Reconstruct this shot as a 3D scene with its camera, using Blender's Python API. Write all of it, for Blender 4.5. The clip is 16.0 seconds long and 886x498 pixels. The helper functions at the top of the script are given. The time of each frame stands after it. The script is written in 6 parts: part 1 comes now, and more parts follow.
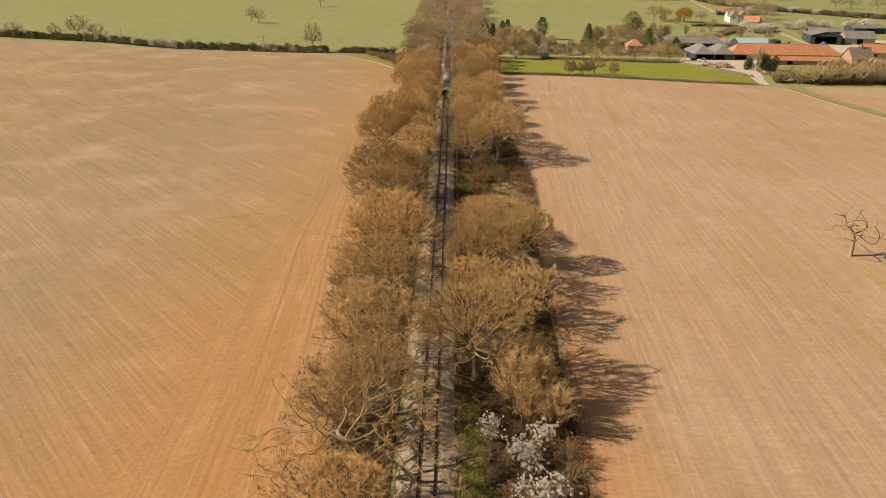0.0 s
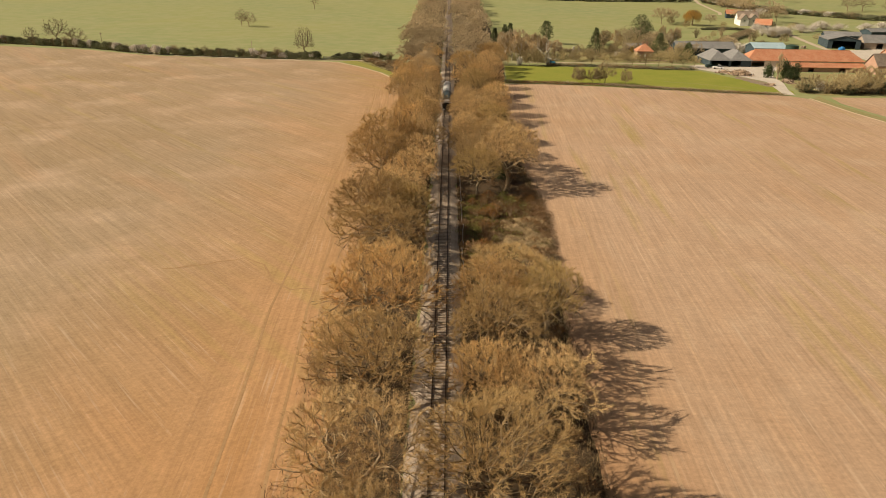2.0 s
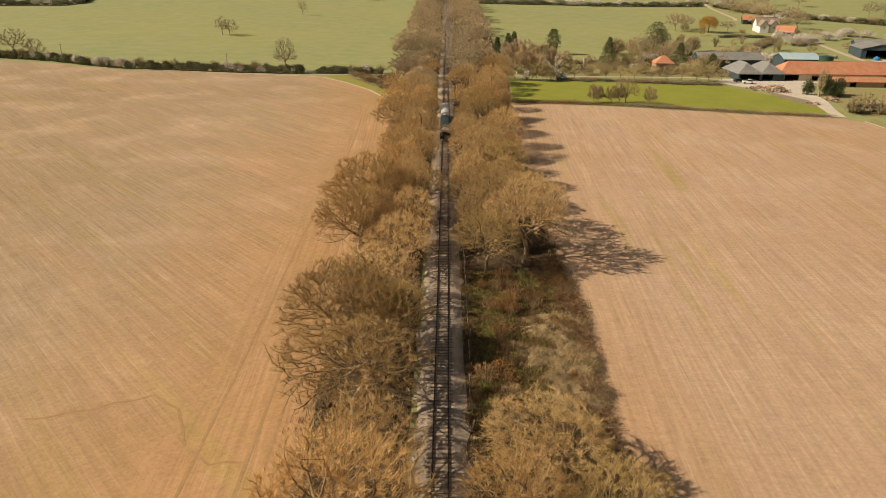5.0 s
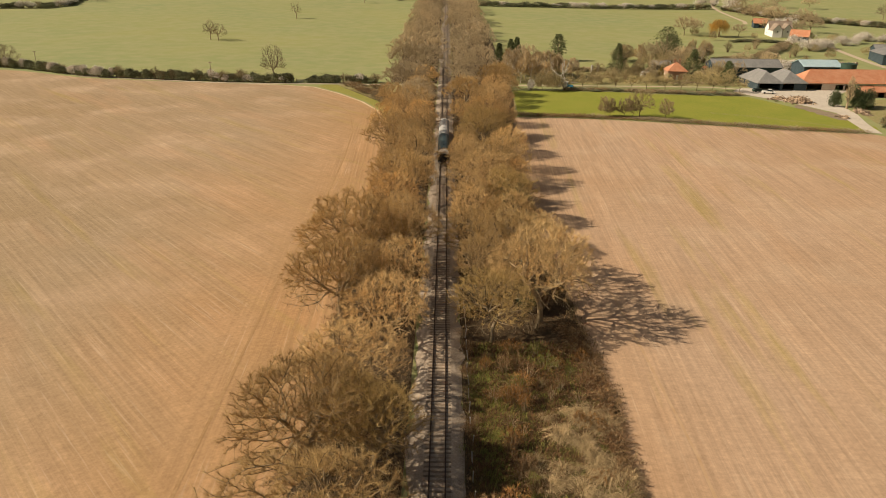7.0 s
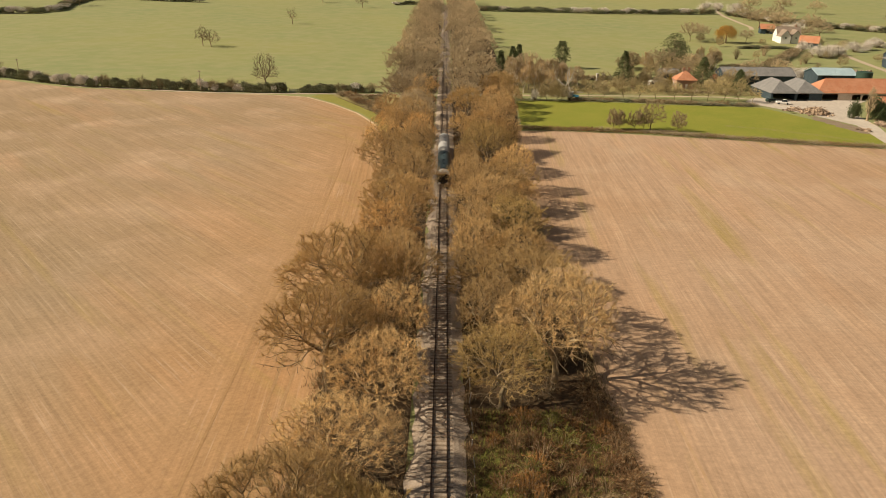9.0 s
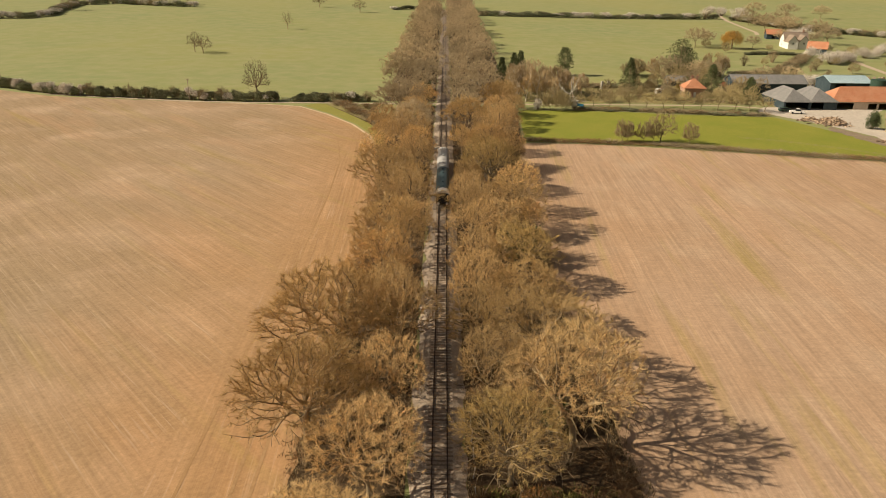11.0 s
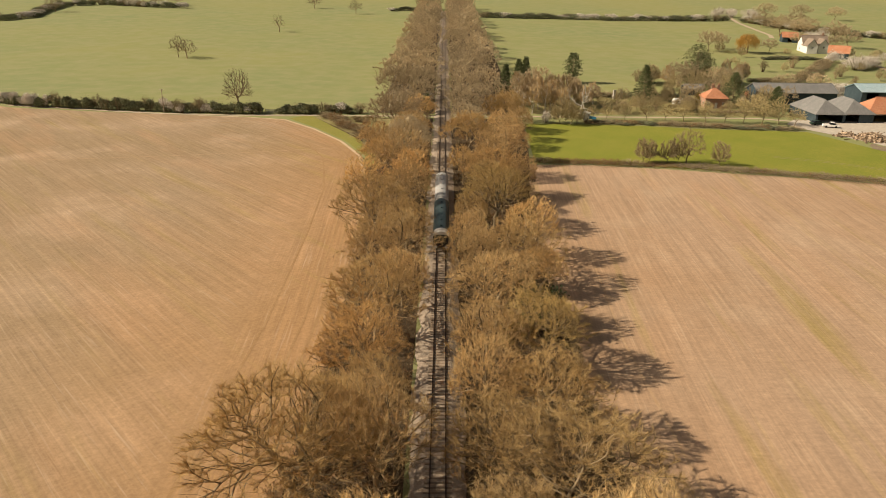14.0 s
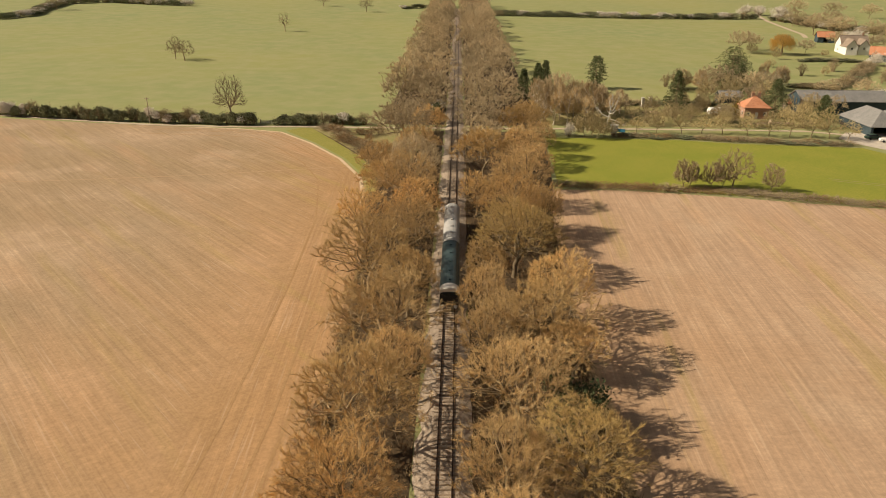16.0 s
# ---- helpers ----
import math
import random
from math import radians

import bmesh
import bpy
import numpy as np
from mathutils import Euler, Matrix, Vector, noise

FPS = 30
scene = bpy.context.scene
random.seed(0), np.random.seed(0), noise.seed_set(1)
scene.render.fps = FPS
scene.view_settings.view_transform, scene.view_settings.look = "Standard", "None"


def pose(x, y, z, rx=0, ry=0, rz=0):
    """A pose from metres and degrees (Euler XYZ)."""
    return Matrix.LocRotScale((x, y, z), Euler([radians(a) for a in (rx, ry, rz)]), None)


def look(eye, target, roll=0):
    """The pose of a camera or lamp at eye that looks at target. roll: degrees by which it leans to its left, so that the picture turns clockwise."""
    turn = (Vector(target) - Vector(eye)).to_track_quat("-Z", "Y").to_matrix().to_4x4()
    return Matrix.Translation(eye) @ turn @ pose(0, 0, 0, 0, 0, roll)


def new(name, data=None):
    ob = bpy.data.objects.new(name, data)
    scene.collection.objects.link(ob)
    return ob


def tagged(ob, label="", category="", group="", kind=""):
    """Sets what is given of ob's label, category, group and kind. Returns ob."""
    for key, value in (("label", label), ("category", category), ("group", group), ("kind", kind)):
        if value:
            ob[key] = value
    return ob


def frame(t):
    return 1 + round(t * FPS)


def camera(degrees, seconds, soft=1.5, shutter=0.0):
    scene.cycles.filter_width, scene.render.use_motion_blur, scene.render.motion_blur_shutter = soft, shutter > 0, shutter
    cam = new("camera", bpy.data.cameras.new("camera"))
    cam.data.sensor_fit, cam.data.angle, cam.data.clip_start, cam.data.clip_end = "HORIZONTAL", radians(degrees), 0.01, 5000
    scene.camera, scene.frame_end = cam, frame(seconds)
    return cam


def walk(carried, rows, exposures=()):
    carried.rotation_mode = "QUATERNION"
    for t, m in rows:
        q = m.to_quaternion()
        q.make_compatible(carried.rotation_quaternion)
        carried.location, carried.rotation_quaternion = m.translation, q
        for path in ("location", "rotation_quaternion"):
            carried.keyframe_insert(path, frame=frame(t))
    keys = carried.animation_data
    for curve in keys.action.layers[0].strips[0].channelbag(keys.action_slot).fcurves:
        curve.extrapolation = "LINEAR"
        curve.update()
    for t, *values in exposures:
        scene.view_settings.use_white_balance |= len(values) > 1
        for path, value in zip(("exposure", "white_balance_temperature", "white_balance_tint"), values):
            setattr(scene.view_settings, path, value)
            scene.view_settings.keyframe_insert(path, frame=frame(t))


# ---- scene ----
cam = camera(63.6, 16.0, 0.7)
PATH = [
    (0, (1.601, 0.632, 44.199), (1.587, 2.486, 43.45), 0.9),
    (0.5, (1.318, 5.56, 44.242), (1.304, 7.414, 43.493), 0.8),
    (1, (0.923, 10.984, 44.138), (0.911, 12.839, 43.39), 0.8),
    (1.5, (0.644, 17.002, 44.147), (0.635, 18.857, 43.399), 0.9),
    (2, (0.493, 22.992, 44.104), (0.485, 24.847, 43.357), 0.9),
    (2.5, (0.192, 29.236, 44.04), (0.186, 31.092, 43.295), 0.9),
    (3, (0.122, 35.543, 43.989), (0.116, 37.399, 43.245), 0.8),
    (3.5, (0.073, 41.978, 43.952), (0.068, 43.835, 43.209), 0.8),
    (6, (0.025, 72.935, 43.854), (0.024, 74.794, 43.117), 0.8),
    (6.5, (0.567, 78.1, 44.019), (0.564, 79.96, 43.283), 0.8),
    (7, (0.274, 82.251, 44.249), (0.273, 84.11, 43.511), 0.8),
    (7.5, (0.441, 86.03, 44.361), (0.439, 87.889, 43.622), 0.8),
    (8, (0.359, 89.452, 44.463), (0.357, 91.312, 43.727), 0.8),
    (8.5, (0.217, 92.597, 44.589), (0.217, 94.458, 43.857), 0.8),
    (9, (0.022, 95.64, 44.649), (0.023, 97.503, 43.919), 0.8),
    (11.5, (-0.066, 111.246, 44.496), (-0.062, 113.112, 43.777), 0.8),
    (12, (-0.009, 114.922, 44.575), (-0.005, 116.788, 43.856), 0.8),
    (12.5, (-0.049, 118.404, 44.49), (-0.045, 120.27, 43.771), 0.8),
    (13, (-0.034, 122.53, 44.502), (-0.029, 124.396, 43.783), 0.8),
    (13.5, (0.027, 127.01, 44.515), (0.032, 128.877, 43.796), 0.7),
    (14, (0.042, 132.057, 44.543), (0.047, 133.923, 43.823), 0.8),
    (14.5, (0.194, 137.631, 44.663), (0.199, 139.496, 43.942), 0.7),
    (15, (0.453, 143.53, 44.582), (0.457, 145.395, 43.86), 0.7),
    (15.5, (0.373, 149.539, 44.853), (0.366, 151.403, 44.129), 0.7),
    (16, (0.569, 155.643, 44.876), (0.537, 157.504, 44.146), 0.7),
]
walk(cam, [(t, look(eye, target, roll)) for t, eye, target, roll in PATH], [(0, 0.40, 6700, 10), (16, 0.40, 6700, 10)])

# ---- world and sun ----
SUN_EL, SUN_AZ = 35.0, 184.5      # degrees; the sun stands to the west (minus x), a little behind the start
sun_dir = Vector((math.cos(radians(SUN_AZ)) * math.cos(radians(SUN_EL)), math.sin(radians(SUN_AZ)) * math.cos(radians(SUN_EL)), math.sin(radians(SUN_EL))))
world = bpy.data.worlds.new("world")
scene.world = world
world.use_nodes = True
sky = world.node_tree.nodes.new("ShaderNodeTexSky")
sky.sky_type, sky.sun_disc = "NISHITA", False
sky.sun_elevation, sky.sun_rotation = radians(SUN_EL), math.atan2(sun_dir.x, sun_dir.y)
sky.dust_density, sky.air_density = 2.5, 1.2
hazy = world.node_tree.nodes.new("ShaderNodeHueSaturation")
hazy.inputs["Saturation"].default_value = 0.4
world.node_tree.links.new(sky.outputs[0], hazy.inputs["Color"])
world.node_tree.links.new(hazy.outputs[0], world.node_tree.nodes["Background"].inputs[0])
world.node_tree.nodes["Background"].inputs[1].default_value = 0.033
lamp = bpy.data.lights.new("sun", "SUN")
lamp.energy, lamp.angle, lamp.color = 4.3, radians(0.6), (1.0, 0.885, 0.71)
sun = new("sun", lamp)
sun.matrix_basis = look(tuple(sun_dir * 300), (0, 0, 0))

# ---- materials ----


def nodes_of(name):
    m = bpy.data.materials.new(name)
    m.use_nodes = True
    nt = m.node_tree
    return m, nt, nt.nodes["Principled BSDF"]


def node(nt, kind, **inputs):
    n = nt.nodes.new(kind)
    for key, value in inputs.items():
        n.inputs[key.replace("_", " ")].default_value = value
    return n


def mixed(nt, fac, a, b, blend="MIX"):
    n = nt.nodes.new("ShaderNodeMix")
    n.data_type, n.blend_type = "RGBA", blend
    for i, v in ((0, fac), (6, a), (7, b)):
        if hasattr(v, "is_linked"):
            nt.links.new(v, n.inputs[i])
        else:
            n.inputs[i].default_value = v if i == 0 else (*v, 1)
    return n.outputs[2]


def ramped(nt, value, lo, hi):
    n = nt.nodes.new("ShaderNodeMapRange")
    nt.links.new(value, n.inputs[0])
    n.inputs[1].default_value, n.inputs[2].default_value = lo, hi
    return n.outputs[0]


def noisy(nt, vector, scale, detail=4.0, rough=0.6):
    n = node(nt, "ShaderNodeTexNoise", Scale=scale, Detail=detail, Roughness=rough)
    nt.links.new(vector, n.inputs["Vector"])
    return n.outputs[0]


def turned(nt, vector, degrees_z, scale):
    n = nt.nodes.new("ShaderNodeMapping")
    n.vector_type = "TEXTURE"
    n.inputs["Rotation"].default_value = (0, 0, radians(degrees_z))
    n.inputs["Scale"].default_value = scale
    nt.links.new(vector, n.inputs[0])
    return n.outputs[0]


def bumped(nt, bsdf, height, strength, distance):
    n = node(nt, "ShaderNodeBump", Strength=strength, Distance=distance)
    nt.links.new(height, n.inputs["Height"])
    nt.links.new(n.outputs[0], bsdf.inputs["Normal"])


def surface(name, a, b, c=None, big=0.3, small=4.0, rough=0.85, bump=0.3, depth=0.02, per_object=0.0, metallic=0.0, local=False):
    """A matt surface of two or three colours, varied at two scales."""
    m, nt, bsdf = nodes_of(name)
    if local:
        at = nt.nodes.new("ShaderNodeTexCoord").outputs["Object"]
    else:
        at = nt.nodes.new("ShaderNodeNewGeometry").outputs["Position"]
    n1, n2 = noisy(nt, at, big, 3), noisy(nt, at, small, 5)
    col = mixed(nt, ramped(nt, n1, 0.32, 0.68), a, b)
    col = mixed(nt, ramped(nt, n2, 0.38, 0.72), col, c or a)
    if per_object:
        info = nt.nodes.new("ShaderNodeObjectInfo")
        hsv = nt.nodes.new("ShaderNodeHueSaturation")
        rng = nt.nodes.new("ShaderNodeMapRange")
        nt.links.new(info.outputs["Random"], rng.inputs[0])
        rng.inputs[3].default_value, rng.inputs[4].default_value = 1 - per_object, 1 + per_object
        nt.links.new(rng.outputs[0], hsv.inputs["Value"])
        nt.links.new(col, hsv.inputs["Color"])
        col = hsv.outputs[0]
    nt.links.new(col, bsdf.inputs["Base Color"])
    bsdf.inputs["Roughness"].default_value, bsdf.inputs["Metallic"].default_value = rough, metallic
    bsdf.inputs["Specular IOR Level"].default_value = 0.25
    if bump:
        bumped(nt, bsdf, n2, bump, depth)
    return m


def twig_surface(name, a, b, vary=0.26):
    """Bark and twigs: tone varies from tree to tree and from twig to twig."""
    m, nt, bsdf = nodes_of(name)
    info, geo = nt.nodes.new("ShaderNodeObjectInfo"), nt.nodes.new("ShaderNodeNewGeometry")
    col = mixed(nt, geo.outputs["Random Per Island"], a, b)
    hsv, rng = nt.nodes.new("ShaderNodeHueSaturation"), nt.nodes.new("ShaderNodeMapRange")
    nt.links.new(info.outputs["Random"], rng.inputs[0])
    rng.inputs[3].default_value, rng.inputs[4].default_value = 1 - vary, 1 + vary
    nt.links.new(rng.outputs[0], hsv.inputs["Value"])
    nt.links.new(col, hsv.inputs["Color"])
    nt.links.new(hsv.outputs[0], bsdf.inputs["Base Color"])
    bsdf.inputs["Roughness"].default_value = 0.9
    bsdf.inputs["Specular IOR Level"].default_value = 0.2
    return m


def shaded(nt, col, value, lo, hi):
    """The colour made lighter and darker by a noise."""
    n = nt.nodes.new("ShaderNodeMapRange")
    nt.links.new(value, n.inputs[0])
    n.inputs[1].default_value, n.inputs[2].default_value, n.inputs[3].default_value, n.inputs[4].default_value = 0.28, 0.72, lo, hi
    return mixed(nt, 1.0, col, n.outputs[0], "MULTIPLY")


def soil_surface(name, rows_turn, headland_at, headland_turn, tone, headland, sprout):
    """Dry drilled soil: tone in broad soft patches, short scratches along the drilling, crumbs, sprouting green streaks, and
    a headland drilled another way."""
    m, nt, bsdf = nodes_of(name)
    at = nt.nodes.new("ShaderNodeNewGeometry").outputs["Position"]
    broad, mid = noisy(nt, at, 0.012, 3), noisy(nt, at, 0.05, 5)
    col = mixed(nt, ramped(nt, broad, 0.36, 0.66), *tone)
    col = mixed(nt, ramped(nt, mid, 0.50, 0.78), col, (0.50, 0.352, 0.232))
    red = noisy(nt, turned(nt, at, rows_turn, (14.0, 60.0, 1.0)), 1.0, 3)
    col = mixed(nt, ramped(nt, red, 0.54, 0.9), col, (0.49, 0.292, 0.162))
    sep = nt.nodes.new("ShaderNodeSeparateXYZ")
    nt.links.new(at, sep.inputs[0])
    wob = nt.nodes.new("ShaderNodeMath")
    wob.operation = "MULTIPLY_ADD"
    nt.links.new(mid, wob.inputs[0])
    wob.inputs[1].default_value = 10.0
    nt.links.new(sep.outputs[0], wob.inputs[2])
    edge = ramped(nt, wob.outputs[0], *headland_at)
    col = mixed(nt, edge, col, mixed(nt, headland[0], col, headland[1]))
    # ironstone-stained ground towards the southern end of the headland
    south = nt.nodes.new("ShaderNodeMath")
    south.operation = "MULTIPLY"
    nt.links.new(edge, south.inputs[0])
    nt.links.new(ramped(nt, sep.outputs[1], 150.0, 55.0), south.inputs[1])
    col = mixed(nt, south.outputs[0], col, mixed(nt, 0.46, col, (0.47, 0.215, 0.068)))

    middle = 0.2 * headland_at[0] + 0.8 * headland_at[1]
    swing = ramped(nt, wob.outputs[0], middle - 3.0, middle + 3.0) if headland_at[0] < headland_at[1] else ramped(nt, wob.outputs[0], middle + 3.0, middle - 3.0)

    def rows(across, length, detail):
        one = noisy(nt, turned(nt, at, rows_turn, (across, length, 1.0)), 1.0, detail, 0.65)
        two = noisy(nt, turned(nt, at, headland_turn, (across, length, 1.0)), 1.0, detail, 0.65)
        bw = nt.nodes.new("ShaderNodeRGBToBW")
        nt.links.new(mixed(nt, swing, one, two), bw.inputs[0])
        return bw.outputs[0]
    thin, wide = rows(0.55, 26.0, 3), rows(2.6, 70.0, 4)
    scratch, band = rows(0.45, 14.0, 2), rows(12.0, 140.0, 3)
    green = noisy(nt, turned(nt, at, rows_turn, (5.0, 70.0, 1.0)), 1.0, 4, 0.6)
    col = mixed(nt, ramped(nt, green, 0.56, 0.76), col, mixed(nt, sprout, col, (0.36, 0.27, 0.075)))
    col = mixed(nt, ramped(nt, band, 0.44, 0.66), col, mixed(nt, 0.22, col, (0.50, 0.315, 0.185)))
    crumb, clod, cross = noisy(nt, at, 2.2, 4, 0.7), noisy(nt, at, 0.45, 5, 0.7), noisy(nt, turned(nt, at, rows_turn + 90, (0.6, 3.0, 1.0)), 1.0, 3, 0.6)
    col = shaded(nt, col, wide, 0.95, 1.05)
    col = shaded(nt, col, thin, 0.85, 1.15)
    col = shaded(nt, col, clod, 0.93, 1.07)
    col = shaded(nt, col, cross, 0.94, 1.06)
    col = shaded(nt, col, crumb, 0.86, 1.14)
    col = mixed(nt, ramped(nt, scratch, 0.58, 0.78), col, mixed(nt, 0.36, col, (0.68, 0.51, 0.355)))
    col = mixed(nt, ramped(nt, scratch, 0.36, 0.22), col, mixed(nt, 0.36, col, (0.25, 0.155, 0.08)))
    nt.links.new(col, bsdf.inputs["Base Color"])
    bsdf.inputs["Roughness"].default_value = 0.95
    bsdf.inputs["Specular IOR Level"].default_value = 0.1
    bumped(nt, bsdf, crumb, 0.4, 0.06)
    return m


def roof_surface(name, a, b, pitch, rough=0.7, across=True):
    """Roofing with fine courses or corrugations, weathered in patches."""
    m, nt, bsdf = nodes_of(name)
    at = nt.nodes.new("ShaderNodeTexCoord").outputs["Object"]
    n1, n2 = noisy(nt, at, 0.35, 4), noisy(nt, at, 3.0, 4)
    col = mixed(nt, ramped(nt, n1, 0.35, 0.65), a, b)
    col = mixed(nt, ramped(nt, n2, 0.5, 0.8), col, tuple(v * 0.6 for v in a))
    wave = node(nt, "ShaderNodeTexWave", Scale=pitch)
    wave.bands_direction = "X" if across else "Z"
    nt.links.new(at, wave.inputs[0])
    nt.links.new(col, bsdf.inputs["Base Color"])
    bsdf.inputs["Roughness"].default_value = rough
    bumped(nt, bsdf, wave.outputs[1], 0.4, 0.05)
    return m


SOIL_W = soil_surface("soil_west", 42.5, (-52.0, -14.0), 3.0, ((0.376, 0.268, 0.166), (0.338, 0.234, 0.131)), (0.64, (0.435, 0.232, 0.094)), 0.5)
SOIL_E = soil_surface("soil_east", -2.5, (34.0, 20.0), 0.0, ((0.468, 0.316, 0.207), (0.42, 0.267, 0.158)), (0.4, (0.44, 0.258, 0.128)), 0.8)
GRASS = surface("pasture_grass", (0.296, 0.284, 0.098), (0.238, 0.264, 0.106), (0.322, 0.3, 0.136), 0.009, 0.12, 0.95, 0.2, 0.05)
GRASS_VERGE = surface("verge_grass", (0.285, 0.262, 0.05), (0.33, 0.285, 0.072), (0.19, 0.185, 0.036), 0.09, 2.0, 0.95, 0.5, 0.06)
GRASS_LUSH = surface("paddock_grass", (0.25, 0.262, 0.03), (0.325, 0.295, 0.046), (0.155, 0.178, 0.022), 0.09, 2.6, 0.95, 0.5, 0.06)
LITTER = surface("leaf_litter", (0.075, 0.047, 0.023), (0.12, 0.075, 0.036), (0.04, 0.028, 0.014), 0.25, 2.5, 0.95, 0.8, 0.12)
LITTER_DRY = surface("dry_verge", (0.15, 0.085, 0.038), (0.10, 0.055, 0.026), (0.085, 0.08, 0.022), 0.3, 1.8, 0.95, 0.8, 0.12)
BANK = surface("mottled_bank", (0.15, 0.16, 0.03), (0.19, 0.125, 0.06), (0.10, 0.075, 0.03), 0.5, 2.2, 0.95, 0.8, 0.1)
SCUFFED = surface("scuffed_earth", (0.27, 0.20, 0.13), (0.20, 0.15, 0.09), (0.33, 0.25, 0.17), 0.4, 2.0, 0.95, 0.6, 0.08)
GARDEN = surface("garden_ground", (0.27, 0.225, 0.09), (0.23, 0.222, 0.062), (0.34, 0.262, 0.135), 0.12, 1.0, 0.95, 0.5, 0.06)
BALLAST = surface("ballast", (0.375, 0.29, 0.21), (0.24, 0.18, 0.126), (0.51, 0.406, 0.308), 0.5, 5.5, 0.9, 1.0, 0.06)
TRACK_DUST = surface("dusty_track", (0.50, 0.39, 0.27), (0.43, 0.33, 0.22), (0.56, 0.45, 0.33), 0.3, 2.0, 0.95, 0.3, 0.03)
YARD = surface("concrete_yard", (0.56, 0.48, 0.38), (0.46, 0.38, 0.30), (0.62, 0.54, 0.44), 0.15, 1.0, 0.9, 0.2, 0.02)
PALE_SOIL = surface("pale_soil", (0.68, 0.52, 0.36), (0.60, 0.44, 0.28), (0.50, 0.36, 0.2), 0.3, 1.5, 0.95, 0.3, 0.05)
EDGE_SOIL = surface("crusted_soil", (0.52, 0.35, 0.21), (0.46, 0.30, 0.17), (0.44, 0.27, 0.14), 0.12, 0.6, 0.95, 0.3, 0.05)
RUT_SOIL = surface("rut_soil", (0.37, 0.22, 0.10), (0.43, 0.265, 0.13), (0.32, 0.185, 0.08), 0.15, 1.2, 0.95, 0.4, 0.05)
STEEL = surface("rusty_rail", (0.055, 0.035, 0.025), (0.09, 0.05, 0.03), None, 0.5, 6.0, 0.6, 0.2, 0.005, metallic=0.4)
SLEEPER = surface("sleeper_timber", (0.25, 0.182, 0.122), (0.19, 0.135, 0.088), (0.32, 0.24, 0.165), 1.0, 9.0, 0.9, 0.5, 0.01, 0.25)
BARK = twig_surface("bark", (0.12, 0.086, 0.048), (0.42, 0.312, 0.182))
BARK_PALE = twig_surface("pale_bark", (0.12, 0.088, 0.05), (0.42, 0.316, 0.192))
BARK_BIRCH = twig_surface("birch_bark", (0.48, 0.41, 0.32), (0.68, 0.60, 0.49))
TWIG_BROWN = twig_surface("brown_twigs", (0.45, 0.298, 0.125), (0.76, 0.505, 0.212))
TWIG_RUSSET = twig_surface("russet_twigs", (0.48, 0.301, 0.12), (0.79, 0.498, 0.2))
TWIG_OLIVE = twig_surface("olive_twigs", (0.34, 0.235, 0.089), (0.59, 0.407, 0.156))
TWIG_GREY = twig_surface("grey_twigs", (0.45, 0.305, 0.138), (0.75, 0.51, 0.232))
TWIG_UMBER = twig_surface("umber_twigs", (0.34, 0.215, 0.085), (0.62, 0.395, 0.155))
# twigs paled in colour to imitate haze on distant trees; the poplar shares it
TWIG_PALE_HAZE = twig_surface("pale_haze_twigs", (0.45, 0.35, 0.212), (0.64, 0.505, 0.31))
TWIG_DULL = twig_surface("dull_olive_twigs", (0.31, 0.243, 0.125), (0.58, 0.457, 0.245))
TWIG_DARK = twig_surface("dark_twigs", (0.15, 0.118, 0.072), (0.30, 0.235, 0.145))
TWIG_HEDGE = twig_surface("hedge_twigs", (0.2, 0.152, 0.085), (0.44, 0.34, 0.195))
TWIG_GARDEN = twig_surface("garden_twigs", (0.34, 0.27, 0.125), (0.62, 0.49, 0.25))
TWIG_BIRCH = twig_surface("birch_twigs", (0.42, 0.3, 0.155), (0.58, 0.43, 0.235))
WILLOW = twig_surface("golden_willow_twigs", (0.7, 0.45, 0.13), (0.84, 0.58, 0.21))
STRAW_DULL = twig_surface("dull_dry_grass", (0.15, 0.1, 0.045), (0.38, 0.265, 0.13))
STRAW = twig_surface("dry_grass", (0.26, 0.175, 0.08), (0.54, 0.39, 0.21))
# dead grass, its colour darkened to deepen the shade beneath the crowns
DEAD_GROWTH_SHADED = twig_surface("dead_growth_shaded", (0.05, 0.03, 0.015), (0.15, 0.09, 0.045))
BRAMBLE = twig_surface("bramble", (0.10, 0.05, 0.022), (0.32, 0.175, 0.075))
BRAMBLE_PALE = twig_surface("pale_bramble", (0.15, 0.085, 0.038), (0.44, 0.27, 0.125))
BRAMBLE_RUST = twig_surface("rusty_bramble", (0.20, 0.095, 0.03), (0.46, 0.235, 0.075))
BLADES = twig_surface("green_blades", (0.12, 0.13, 0.026), (0.28, 0.25, 0.062))
LEAF_DARK = twig_surface("dark_leaves", (0.05, 0.07, 0.028), (0.105, 0.12, 0.05))
LEAF_FIR = twig_surface("fir_needles", (0.075, 0.092, 0.038), (0.2, 0.21, 0.088))
LEAF_HEDGE = twig_surface("hedge_leaves", (0.11, 0.12, 0.062), (0.29, 0.28, 0.155))
LEAF_GOLD = twig_surface("golden_foliage", (0.22, 0.15, 0.03), (0.32, 0.22, 0.05))
PETAL = twig_surface("blossom", (0.58, 0.505, 0.42), (0.80, 0.735, 0.64), 0.08)
TILE_RED = roof_surface("red_clay_tiles", (0.52, 0.2, 0.095), (0.58, 0.27, 0.145), 6.0, 0.85, False)
TILE_BROWN = roof_surface("brown_tiles", (0.25, 0.185, 0.13), (0.33, 0.25, 0.185), 6.0, 0.85, False)
ROOF_GREY = roof_surface("grey_sheet_roof", (0.21, 0.20, 0.185), (0.285, 0.265, 0.24), 5.0, 0.7)
